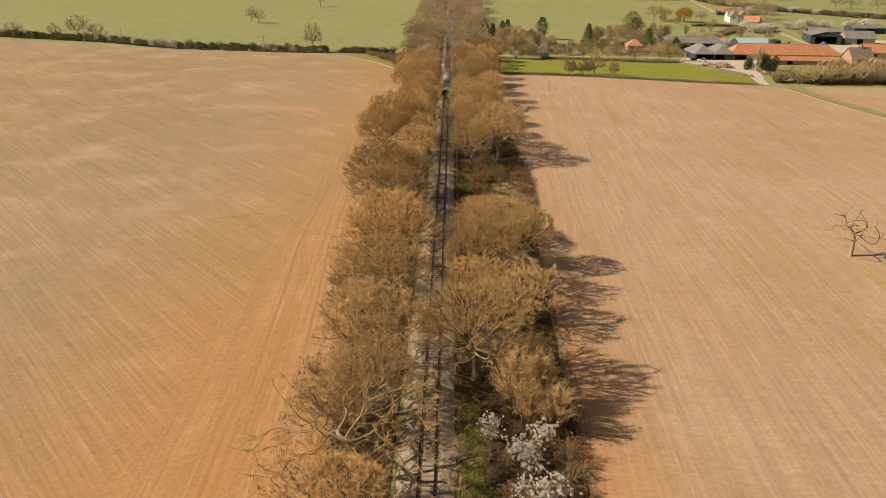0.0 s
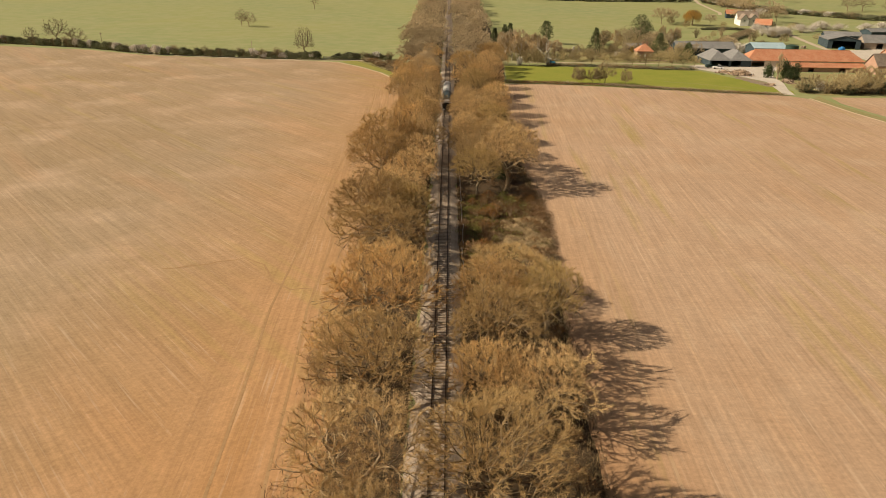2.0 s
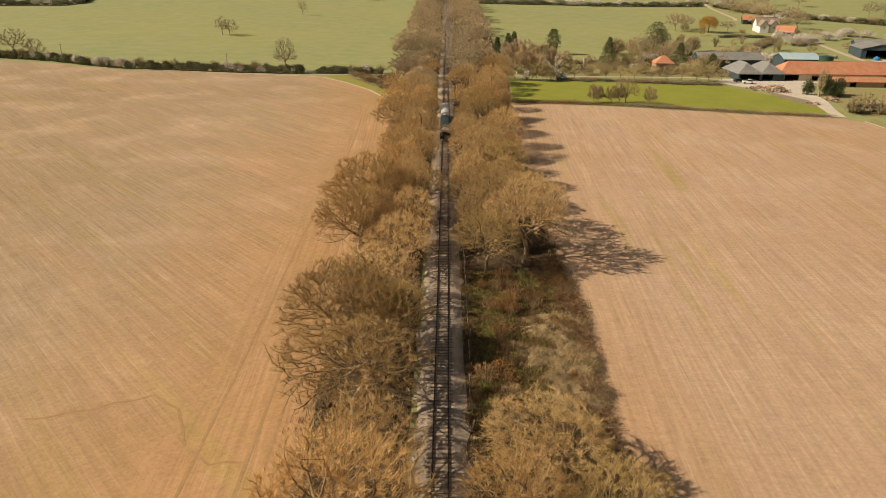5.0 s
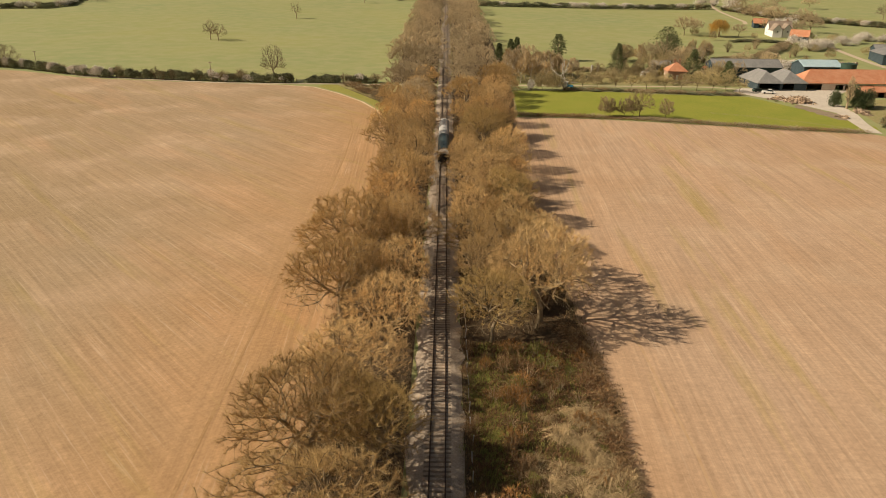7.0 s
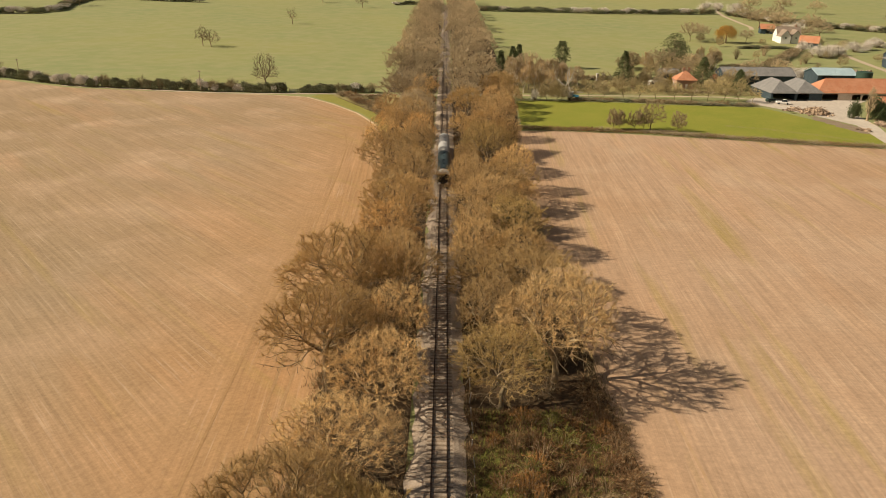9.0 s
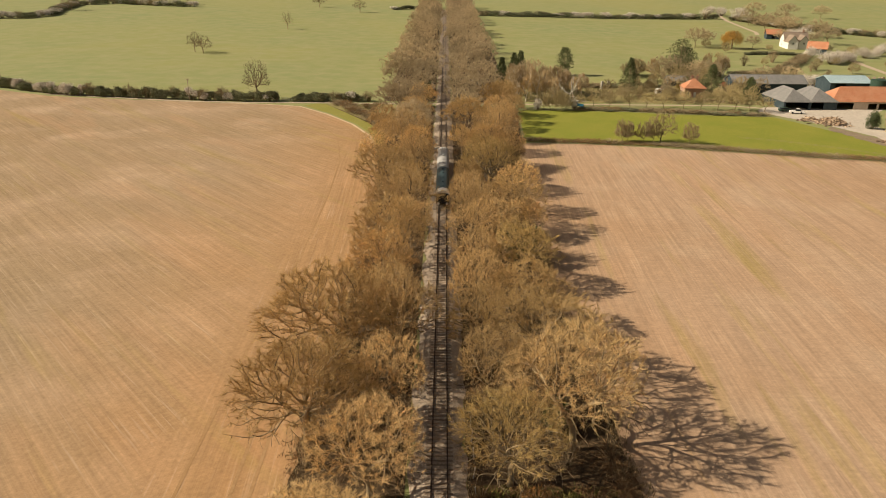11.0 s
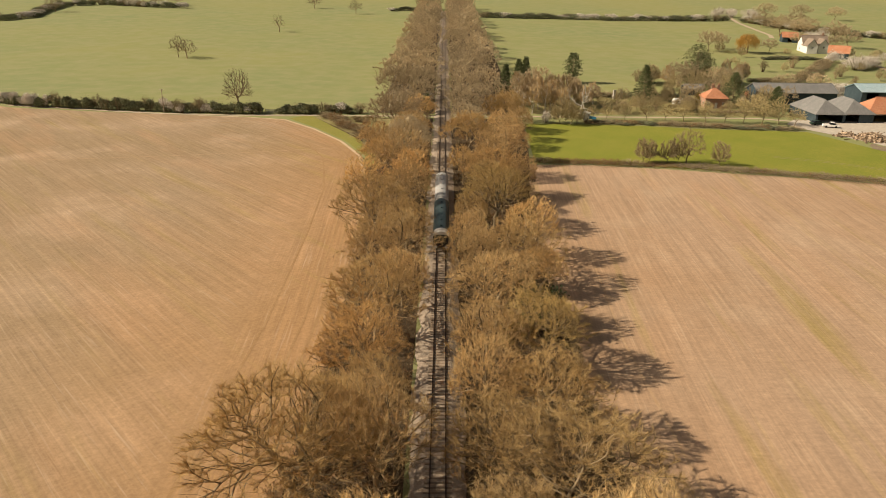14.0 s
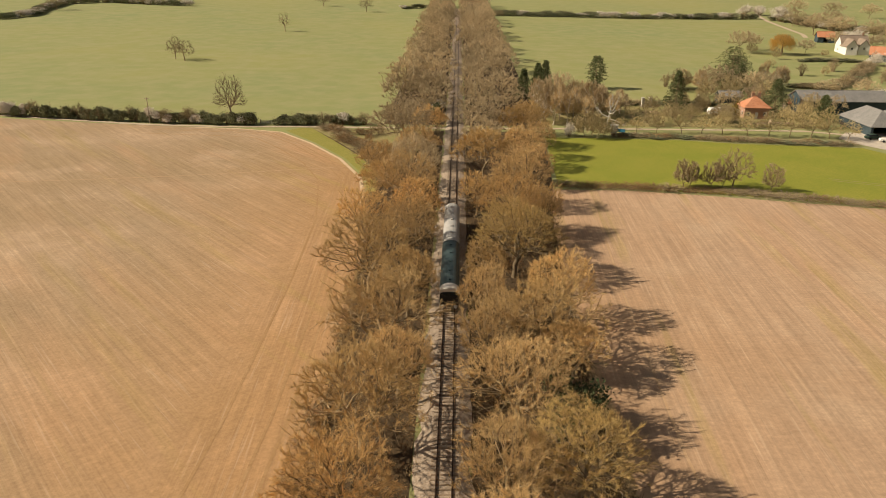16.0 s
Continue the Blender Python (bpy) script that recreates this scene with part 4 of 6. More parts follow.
def bush_kind(name, seed, tall, wide, leaf, count, size, stems_mat=None, twig_count=60, bark=None):
    """A shrub: stems from the ground and a ragged leafy or flowering mass."""
    rng = random.Random(seed)
    wood, mass = Shape(), Shape()
    for k in range(9):
        az = k * 2.4
        tip = Vector((math.cos(az) * wide * rng.uniform(0.2, 0.75), math.sin(az) * wide * rng.uniform(0.2, 0.75), tall * rng.uniform(0.55, 0.95)))
        pts = [Vector((0, 0, -0.1)), tip * 0.5 + Vector((0, 0, tall * 0.08)), tip]
        wood.tube(pts, [tall * 0.016, tall * 0.011, tall * 0.004], 4)
        for _ in range(twig_count // 9):
            a, _d = spot(pts, rng.uniform(0.3, 1.0))
            d = Vector((rng.gauss(0, 1), rng.gauss(0, 1), rng.gauss(0.4, 1))).normalized()
            wood.tube([a, a + d * wide * rng.uniform(0.25, 0.5)], [tall * 0.005, 0], 3)
    for k in range(6):
        c = Vector((rng.uniform(-0.45, 0.45) * wide, rng.uniform(-0.45, 0.45) * wide, tall * rng.uniform(0.3, 0.7)))
        leaf_cloud(mass, rng, c, wide * 0.6, wide * 0.6, tall * 0.36, count // 6, size, seed + k)
    return (name, tall, wide, wood.mesh(name + "_stems", bark or BARK), mass.mesh(name + "_leaves", leaf))


def twiggy_kind(name, seed, tall, wide, canes, twigs, long, thick, twig, arch=0.5):
    """A leafless shrub: canes that arch from the ground, thick with side twigs."""
    rng = random.Random(seed)
    wood, fine = Shape(), Shape()
    for k in range(canes):
        az, f = k * 2.4 + rng.uniform(-0.4, 0.4), math.sqrt((k + 0.5) / canes)
        out = Vector((math.cos(az), math.sin(az), 0))
        foot = out * wide * 0.25 * rng.random()
        top = out * wide * f * rng.uniform(0.55, 0.8) + Vector((0, 0, tall * rng.uniform(0.8, 1.0) * (1 - 0.45 * f * f)))
        tip = top + out * wide * 0.3 * f + Vector((0, 0, tall * (0.12 - arch * 0.6 * f * rng.random())))
        pts = [foot - Vector((0, 0, 0.1)), foot.lerp(top, 0.55) + Vector((0, 0, tall * 0.12)), top, tip]
        wood.tube(pts, [thick * 1.8, thick * 1.4, thick, thick * 0.4], 3)
        for _ in range(twigs):
            a, d = spot(pts, rng.uniform(0.25, 1.0))
            d = (d * 0.5 + out * 0.3 + Vector((rng.gauss(0, 0.6), rng.gauss(0, 0.6), rng.gauss(0.25, 0.5)))).normalized()
            fine.twig(a, a + d * long * rng.uniform(0.5, 1.2), thick, rng.uniform(0, 3.14))
    return (name, tall, wide, wood.mesh(name + "_canes", BARK), fine.mesh(name + "_twigs", twig))


HAW = bush_kind("hawthorn", 31, 3, 2.2, LEAF_HEDGE, 400, 0.38, None, 18)
SLOE = bush_kind("blackthorn", 32, 3, 2.2, PETAL, 1100, 0.21)

SLOE_TREE = bush_kind("blackthorn_tree", 42, 3, 2.2, PETAL, 2600, 0.12, None, 120)


def blossom_kind(name, seed, tall, wide, tips, per, size):
    """A flowering thorn: crooked stems, bare side twigs, and clusters of petals of uneven size at the branch ends."""
    rng = random.Random(seed)
    wood, mass = Shape(), Shape()
    for k in range(tips):
        az, f = k * 2.4 + rng.uniform(-0.4, 0.4), math.sqrt((k + 0.5) / tips)
        tip = Vector((math.cos(az) * wide * f, math.sin(az) * wide * f, tall * (1 - 0.55 * f * f) * rng.uniform(0.7, 1.0)))
        pts = [Vector((0, 0, -0.1)), tip * 0.5 + Vector((rng.gauss(0, 0.15), rng.gauss(0, 0.15), tall * 0.1)), tip]
        wood.tube(pts, [0.035, 0.022, 0.008], 4)
        for _ in range(12):
            a, _d = spot(pts, rng.uniform(0.35, 1.0))
            d = Vector((rng.gauss(0, 1), rng.gauss(0, 1), rng.gauss(0.5, 1))).normalized()
            b = a + d * rng.uniform(0.3, 0.8)
            wood.tube([a, b], [0.012, 0], 3)
            if rng.random() < 0.38:
                r = rng.uniform(0.12, 0.36)
                leaf_cloud(mass, rng, b, r, r, r * 0.8, int(per * r / 0.25), size, seed + k, 0.2)
    return (name, tall, wide, wood.mesh(name + "_stems", BARK), mass.mesh(name + "_blossom", PETAL))


SLOE_NEAR = blossom_kind("blackthorn", 33, 3.6, 2.2, 26, 32, 0.1)
TANGLE = twiggy_kind("hedge_shrub", 34, 3, 2.3, 34, 15, 0.7, 0.024, TWIG_HEDGE)
BRAMBLES = [twiggy_kind("bramble_bush", 35, 1.3, 1.7, 30, 22, 0.3, 0.013, BRAMBLE, 0.9), twiggy_kind("bramble_bush", 36, 1.2, 1.6, 30, 22, 0.3, 0.013, BRAMBLE_PALE, 0.9), twiggy_kind("bramble_bush", 43, 1.2, 1.6, 30, 22, 0.3, 0.013, BRAMBLE_RUST, 0.9), twiggy_kind("bramble_bush", 44, 1.1, 1.6, 26, 22, 0.28, 0.014, BLADES, 0.9)]
SCRUB = twiggy_kind("tall_shrub", 20, 6, 2.4, 80, 34, 0.7, 0.011, TWIG_GREY, 0.05)
UNDER = [twiggy_kind("understorey_shrub", 37, 3, 2.0, 36, 14, 0.55, 0.016, BRAMBLE_PALE), twiggy_kind("understorey_shrub", 38, 3, 2.0, 36, 14, 0.55, 0.016, BRAMBLE)]
IVY = bush_kind("ivy_mass", 39, 7, 2.6, LEAF_DARK, 1500, 0.3)
EVERGREEN = bush_kind("evergreen_tree", 40, 9, 3.6, LEAF_DARK, 1600, 0.42)
GOLDEN = bush_kind("golden_conifer", 41, 5, 1.6, LEAF_GOLD, 700, 0.25)


def hedge(line, kinds, gap, tall, label, seed, jitter=0.7):
    """A hedgerow: shrubs set close along a line, parts of one thing."""
    rng = random.Random(seed)
    places = along(line, gap, rng, jitter)
    root = thing("hedge", (*places[0], ground_z(*places[0])), label, "hedge")
    off = Vector((*places[0], ground_z(*places[0])))
    for x, y in places:
        name, h0, w0, wood, fine = kinds[int(rng.random() ** 1.4 * len(kinds))]
        h = tall * rng.uniform(0.7, 1.2)
        m = pose(x - off.x, y - off.y, ground_z(x, y) - off.z - 0.05, 0, 0, rng.uniform(0, 360)) @ Matrix.Diagonal(((gap * 1.55 + 0.9) / w0 * rng.uniform(0.85, 1.2),) * 2 + (h / h0, 1))
        shrub = part(name, wood, None, root)
        shrub.matrix_basis = m
        part("foliage", fine, None, shrub)
    return root


hedge([(-60.5, 369.8), (-88, 370.5), (-107, 373), (-127, 375.5), (-147, 379), (-180, 396.5), (-245, 413), (-330, 432)], [HAW, HAW, HAW, TANGLE, SLOE], 1.2, 4.3, "dark field hedge flecked with white blossom", 51)
hedge([(-54.5, 371.8), (-41, 372.2), (-27, 372.4)], [HAW, HAW, HAW, TANGLE, SLOE], 1.4, 3.6, "dark field hedge flecked with white blossom", 52)
hedge([(-380, 640), (-304, 652), (-297, 674), (-312, 722), (-318, 761), (-290, 778), (-250, 764), (-215, 757)], [HAW, HAW, TANGLE, SLOE], 3.4, 5.0, "distant dark hedge with white blossom", 53)
hedge([(-44, 758), (-20, 769)], [HAW, SLOE], 3.0, 3.5, "short distant hedge with blossom", 54)
hedge([(30, 716), (93, 712), (134, 706), (178, 710), (217, 714)], [HAW, TANGLE, HAW, SLOE], 3.4, 4.6, "distant dark hedge across the pasture", 55)
hedge([(52, 307.8), (60, 307.2), (72, 303.6), (88, 299.5), (101, 295.8), (124, 291.5)], [TANGLE, BRAMBLES[1]], 2.2, 0.75, "low brown scrubby hedge at the field edge", 56, 0.4)
hedge([(24, 309.6), (37, 309.2), (50, 307.6)], [BRAMBLES[0], TANGLE], 2.0, 1.1, "low brown scrubby hedge at the field edge", 57, 0.4)
hedge([(47, 361.5), (64, 361), (80.5, 358), (97, 356.5), (113, 355)], [TANGLE, BRAMBLES[1], HAW], 1.9, 1.25, "brown bramble hedge between lane and paddock", 58)
hedge([(136, 452), (150, 446), (172, 474), (196, 508)], [TANGLE, HAW], 2.6, 2.6, "scrubby brown hedge across the fields", 59)
hedge([(168, 519), (185, 522), (198, 519)], [HAW], 1.9, 2.0, "clipped dark garden hedge", 60, 0.2)
hedge([(143, 296), (153, 297), (164, 298.5), (178, 299.5), (196, 299)], [TANGLE, TANGLE, HAW], 2.3, 4.6, "tall bare brown hedge beside the farm", 61)
hedge([(133.5, 298), (138, 301)], [HAW, TANGLE], 1.8, 3.6, "tall hedge shrubs at the lane end", 62)
hedge([(60, 411), (73, 413), (92, 414)], [HAW, TANGLE], 2.1, 1.8, "low brown hedge behind the gardens", 63)
hedge([(-38, 365), (-31, 355), (-25, 343), (-20, 330), (-17.5, 318)], [TANGLE, BRAMBLES[1]], 1.8, 2.0, "low brown scrub at the field corner", 64, 1.6)
hedge([(230, 705), (245, 650), (300, 600), (380, 560)], [TANGLE, HAW, SLOE], 3.6, 5.0, "distant hedge flecked with blossom", 65)

rng = random.Random(77)
for x, y, h, w in ((6.2, 59.6, 3.2, 1.6), (11.2, 58.8, 3.4, 1.8), (8.8, 56.2, 3.4, 1.9), (9.8, 54.6, 3.0, 1.6), (11.2, 50.6, 3.6, 2.1), (9.2, 48.2, 3.4, 2.0), (8.6, 51.2, 2.6, 1.3), (12.0, 46.5, 3.2, 1.8)):
    plant(SLOE_NEAR, x, y, h, w, "blackthorn bush in white blossom beside the track", "bush", "blossoming bushes", rng.uniform(0, 360))
for x, y, h, w in ((33.2, 361, 4.5, 2.2), (154, 420, 5.5, 5.0), (160, 424, 5, 4.5), (200, 488, 7, 6), (207, 492, 7, 6), (214, 497, 6, 5.5), (200, 510, 6.5, 5), (230, 511, 6, 5.5), (241, 519, 6, 5), (253, 530, 6, 6), (262, 527, 5, 5.5), (223, 745, 8, 7), (233, 741, 8, 7), (247, 735, 8, 8), (223, 590, 7, 6), (236, 600, 7, 6), (-5.5, 398, 4, 3), (143, 301, 4.5, 3.2), (283, 532, 5, 6), (298, 540, 5, 6)):
    plant(SLOE_TREE, x, y, h * 1.15, w * 1.25, "blackthorn tree in white blossom", "tree", "distant blossoming trees", rng.uniform(0, 360), h * 0.14)

for k in range(46):
    x, y = rng.uniform(7.5, 14.6), rng.uniform(40, 72)
    kind = (UNDER[0], UNDER[1], BRAMBLES[0], BRAMBLES[1], BRAMBLES[2])[rng.randrange(5)]
    h = rng.uniform(1.4, 3.0) if kind[0] == "understorey_shrub" else rng.uniform(0.8, 1.6)
    plant(kind, x, y, h, rng.uniform(1.2, 2.0), "bare brown " + kind[0].replace("_", " ") + " round the blossom", "bush", "blossom undergrowth", rng.uniform(0, 360))
hedge([(15.6, 113), (16.4, 125), (17.4, 137), (18.0, 150), (17.6, 160), (16.6, 168)], [BRAMBLES[0], BRAMBLES[1]], 0.8, 0.95, "bramble bank along the field edge", 40, 0.3)

for k in range(26):
    f = rng.random()
    x, y = -33 + 15 * f + rng.uniform(1, 10), 362 - 42 * f + rng.uniform(-2, 4)
    plant(TANGLE if k % 3 else BRAMBLES[1], x, y, rng.uniform(1.2, 2.8), rng.uniform(1.6, 2.8), "grey-brown scrub at the field corner", "bush", "corner scrub", rng.uniform(0, 360))

# ---- undergrowth beside the track ----
for k in range(190):
    west = k % 2 == 0
    y = 40 + 325 * (k + rng.random()) / 190
    x = rng.uniform(-15.0, -3.9) if west else rng.uniform(4.2, 15.0)
    if not west and (112 < y < 163 or y < 67 and x < 8):
        continue
    kind = UNDER[rng.random() < 0.5] if rng.random() < 0.55 else BRAMBLES[rng.random() < 0.5]
    h = rng.uniform(1.6, 3.6) if kind[0] == "understorey_shrub" else rng.uniform(0.8, 1.5)
    plant(kind, x, y, h, rng.uniform(1.4, 2.2), "bare brown " + kind[0].replace("_", " ") + " under the trees", "bush", "lineside undergrowth", rng.uniform(0, 360))
for k in range(95):
    x, y = rng.uniform(4.4, 17.6), rng.uniform(114, 162)
    if x > 15.6 and y < 125 or 10.5 < x < 17 and 126 < y < 147 and rng.random() < 0.75:
        continue
    kind = BRAMBLES[(0, 0, 1, 1, 2, 2, 3)[rng.randrange(7)]]
    plant(kind, x, y, rng.uniform(0.7, 2.4), rng.uniform(1.0, 2.3), ("mossy green" if kind is BRAMBLES[3] else "rusty brown" if kind is BRAMBLES[2] else "brown") + " bramble bush in the clearing", "bush", "clearing brambles", rng.uniform(0, 360))
for x, y, h, w in ((7.4, 126.5, 2.6, 1.6), (6.0, 120.5, 3.2, 1.7)):
    plant(SCRUB_PALE, x, y, h, w, "pale bare shrub in the clearing", "bush", "clearing shrubs", rng.uniform(0, 360))
for x, y, h, w in ((8.8, 63.4, 7.8, 3.2), (11.2, 65.0, 7.0, 2.9), (10.0, 61.2, 5.6, 2.3), (12.8, 60.6, 5.6, 2.4)):
    plant(SCRUB, x, y, h, w, "bare upright brown shrub beside the track", "bush", "upright shrubs", x * 90)
for x, y, h, w in ((5.6, 56.5, 0.9, 1.0), (4.9, 50.0, 0.8, 1.1), (6.0, 47.0, 1.2, 1.3), (5.8, 64.2, 1.1, 1.3), (6.6, 61.8, 1.3, 1.2), (4.4, 66.2, 0.9, 1.2), (7.2, 51.0, 1.5, 1.3), (6.2, 53.8, 1.2, 1.0)):
    plant(BRAMBLES[1], x, y, h, w, "low brown bramble on the grassy bank", "bush", "bank brambles", y * 50)
for x, y, h, w in ((12.8, 216.0, 7.5, 3.4), (14.8, 219.5, 6.5, 3.0), (11.4, 220.5, 7, 2.8), (11.5, 170.5, 5, 2.2), (-5.4, 375, 8, 2.6), (-5.8, 371, 6.5, 2.2), (5.6, 114, 4, 1.8)):
    plant(IVY, x, y, h, w, "dark green ivy-covered stem beside the railway", "ivy", "ivy masses", rng.uniform(0, 360))


def tufts(name, seed, count, where, blade, material, label, category, spread=0.25, per=9):
    """Uncounted grass: bent blades in tufts."""
    rng, mass = random.Random(seed), Shape()
    for _ in range(count):
        x, y = where(rng)
        z, lean = ground_z(x, y) + 0.03, rng.uniform(0, 6.28)
        for _ in range(per):
            az, h = lean + rng.gauss(0, 0.9), blade * rng.uniform(0.6, 1.3)
            a = Vector((x + rng.gauss(0, spread), y + rng.gauss(0, spread), z))
            out = Vector((math.cos(az), math.sin(az), 0))
            side = Vector((-out.y, out.x, 0)) * blade * 0.05
            m, t = a + out * h * 0.3 + Vector((0, 0, h * 0.6)), a + out * h * 0.85 + Vector((0, 0, h * 0.75))
            mass.add([a - side, a + side, m + side * 0.8, m - side * 0.8, t], [(0, 1, 2, 3), (3, 2, 4)])
    return tagged(part(name, mass, material), label, category, kind="stuff")


def clearing_spot(r):
    return r.uniform(3.4, 17.3), r.uniform(113.5, 161)


def tussock_kind(seed):
    """A mound of long dry grass that arches outward and lies over to one side."""
    rng, mass, root_part = random.Random(seed), Shape(), Shape()
    lay = rng.uniform(0, 6.28)
    for _ in range(260):
        az = rng.uniform(0, 6.28)
        out = Vector((math.cos(az) + 0.7 * math.cos(lay), math.sin(az) + 0.7 * math.sin(lay), 0)).normalized()
        a = Vector((rng.gauss(0, 0.16), rng.gauss(0, 0.16), 0))
        ln, side = rng.uniform(0.7, 1.4), Vector((-out.y, out.x, 0)) * 0.011
        m = a + out * ln * 0.35 + Vector((0, 0, ln * 0.55))
        t = a + out * ln * 0.95 + Vector((0, 0, ln * rng.uniform(0.1, 0.45)))
        mass.add([a - side, a + side, m + side, m - side, t], [(0, 1, 2, 3), (3, 2, 4)])
    root_part.drum((0, 0, -0.05), (0, 0, 0.16), 0.3, 0.2, 8)
    return ("grass_tussock", 1.0, 1.0, root_part.mesh("tussock_base", STRAW), mass.mesh("tussock_blades", STRAW))


TUSSOCKS = [tussock_kind(71), tussock_kind(72), tussock_kind(73)]
for cx, cy, many in ((14.4, 131, 10), (15.6, 137, 11), (13.6, 140.5, 7), (16.6, 145, 7), (16, 128, 9), (13.4, 126, 7), (16.8, 134, 8), (12.2, 134, 5), (14.6, 121, 6), (12.6, 145, 4), (8.8, 138, 3)):
    for _ in range(many):
        k = rng.uniform(0.9, 1.9)
        x, y = rng.gauss(cx, 1.2), rng.gauss(cy, 1.5)
        root = plant(TUSSOCKS[rng.randrange(3)], min(max(x, 4.2), 17.4), y, k * rng.uniform(0.6, 0.85), k, "tussock of pale dry arching grass", "grass", "clearing tussocks", rng.uniform(0, 360))
        root.children[0].name, root.children[1].name = "base", "blades"
tufts("rough_grass", 62, 1300, clearing_spot, 0.6, BLADES, "patchy green grass in the clearing", "grass", 0.3, 8)
tufts("brown_grass", 66, 1500, clearing_spot, 0.7, BRAMBLE, "brown dead growth in the clearing", "grass", 0.3, 9)
tufts("fresh_grass", 70, 420, lambda r: (r.gauss(5.6, 1.0), r.choice((r.uniform(122, 132), r.gauss(141, 2.5), r.gauss(149, 2.5)))), 0.55, BLADES, "fresh green grass beside the ballast in the clearing", "grass", 0.35, 9)
tufts("bank_grass", 63, 330, lambda r: (r.choice((3.6, 4.2, 5.2, 4.8)) + r.gauss(0, 0.5), r.choice((43, 47, 52, 54, 59, 63)) + r.gauss(0, 1.2)), 0.45, BLADES, "green grass on the bank", "grass", 0.3, 8)
# tufts under the trees: shade is put into their dark colour
tufts("west_edge_grass", 64, 2600, lambda r: (r.uniform(-15.5, -3.0), r.uniform(42, 330)), 0.5, DEAD_GROWTH_SHADED, "brown dead growth darkened for shade under western lineside trees", "grass", 0.35, 7)
tufts("east_edge_grass", 65, 2600, lambda r: (r.uniform(2.6, 16.0), r.uniform(42, 330)), 0.5, DEAD_GROWTH_SHADED, "brown dead growth darkened for shade under eastern lineside trees", "grass", 0.35, 7)


def beside(line, y):
    """The x of a line at a given y."""
    for (x0, y0), (x1, y1) in zip(line, line[1:]):
        if y0 <= y <= y1:
            return x0 + (x1 - x0) * (y - y0) / (y1 - y0)
    return line[-1][0]



def east_fringe(r):
    y = r.uniform(42, 300)
    return beside(EAST_LINE, y) + r.gauss(-0.5, 0.7), y


def west_fringe(r):
    y = r.uniform(42, 284)
    return beside(WEST_LINE, y) + r.gauss(0.5, 0.7), y


tufts("east_fringe_grass", 68, 1300, east_fringe, 0.6, STRAW_DULL, "dull dry grass along the eastern field edge", "grass", 0.35, 8)
tufts("west_fringe_grass", 69, 1300, west_fringe, 0.6, STRAW_DULL, "dull dry grass along the western field edge", "grass", 0.35, 8)
for k in range(40):
    y = rng.uniform(60, 112) if k < 24 else rng.uniform(168, 290)
    plant(BRAMBLES[(0, 1, 2)[k % 3]], beside(EAST_LINE, y) - rng.uniform(0.6, 2.4), y, rng.uniform(0.7, 1.5), rng.uniform(0.9, 1.6), "brown bramble bush at the field edge", "bush", "field edge brambles", rng.uniform(0, 360))
tufts("track_edge_grass", 67, 1100, lambda r: (r.choice((r.gauss(-3.3, 0.45), r.gauss(2.75, 0.3))), r.uniform(42, 330)), 0.4, STRAW, "dry grass fringing the ballast", "grass", 0.25, 6)

for k in range(70):
    west = k % 3 == 0
    y = rng.uniform(112, 164) if k < 34 and not west else rng.uniform(44, 300)
    kind = BRAMBLES[rng.random() < 0.3] if rng.random() < 0.7 else UNDER[0]
    plant(kind, rng.uniform(-4.4, -3.7) if west else rng.uniform(3.0, 3.9), y, rng.uniform(0.6, 1.5), rng.uniform(0.7, 1.3), "dark brambly growth fringing the ballast", "bush", "ballast fringe", rng.uniform(0, 360))

# ---- single trees and gardens ----
plant(GNARLED, 67.9, 110.3, 9.6, 4.8, "gnarled bare oak standing alone in the field", "tree", "", 40)
plant(HEDGE_OAK, -68.1, 372.0, 15, 5.6, "tall bare tree standing in the hedge", "tree", "hedgerow trees", 10)
plant(OPEN, -132.7, 500, 11, 4.6, "bare tree alone in the pasture", "tree", "pasture trees", 80)
plant(OPEN, -127.2, 496.5, 9.6, 5.6, "bare tree alone in the pasture", "tree", "pasture trees", 150)
plant(STAG, -105, 607, 12, 4.2, "bare stag-headed tree alone in the pasture", "tree", "pasture trees", 0)
for x, y, h, w in ((-206, 412, 13, 8.5), (-218, 408, 9, 4.5), (-190, 399, 10, 6), (-241, 409, 9, 6.5), (-70, 728, 11, 6), (-110, 770, 11, 7), (-300, 712, 12, 9), (-230, 780, 11, 7), (-245, 774, 10, 6), (330, 650, 12, 7), (345, 655, 12, 9), (360, 640, 12, 8)):
    plant(OPEN, x, y, h, w, "bare brown hedgerow tree", "tree", "hedgerow trees", rng.uniform(0, 360))
for x, y, h, w in ((51.2, 309.6, 7.6, 2.7), (52.8, 310.4, 6.6, 2.3), (57.2, 309.8, 6.8, 2.6), (62.2, 310.0, 9.2, 4.8), (60.2, 310.6, 7.2, 2.6), (69.8, 307.8, 7.2, 2.6)):
    plant(ROUNDTREE if h > 8 else THICKET, x, y, h, w, ("rounded bare tree" if h > 8 else "small dark bushy tree") + " at the paddock edge", "tree", "paddock edge trees", rng.uniform(0, 360))
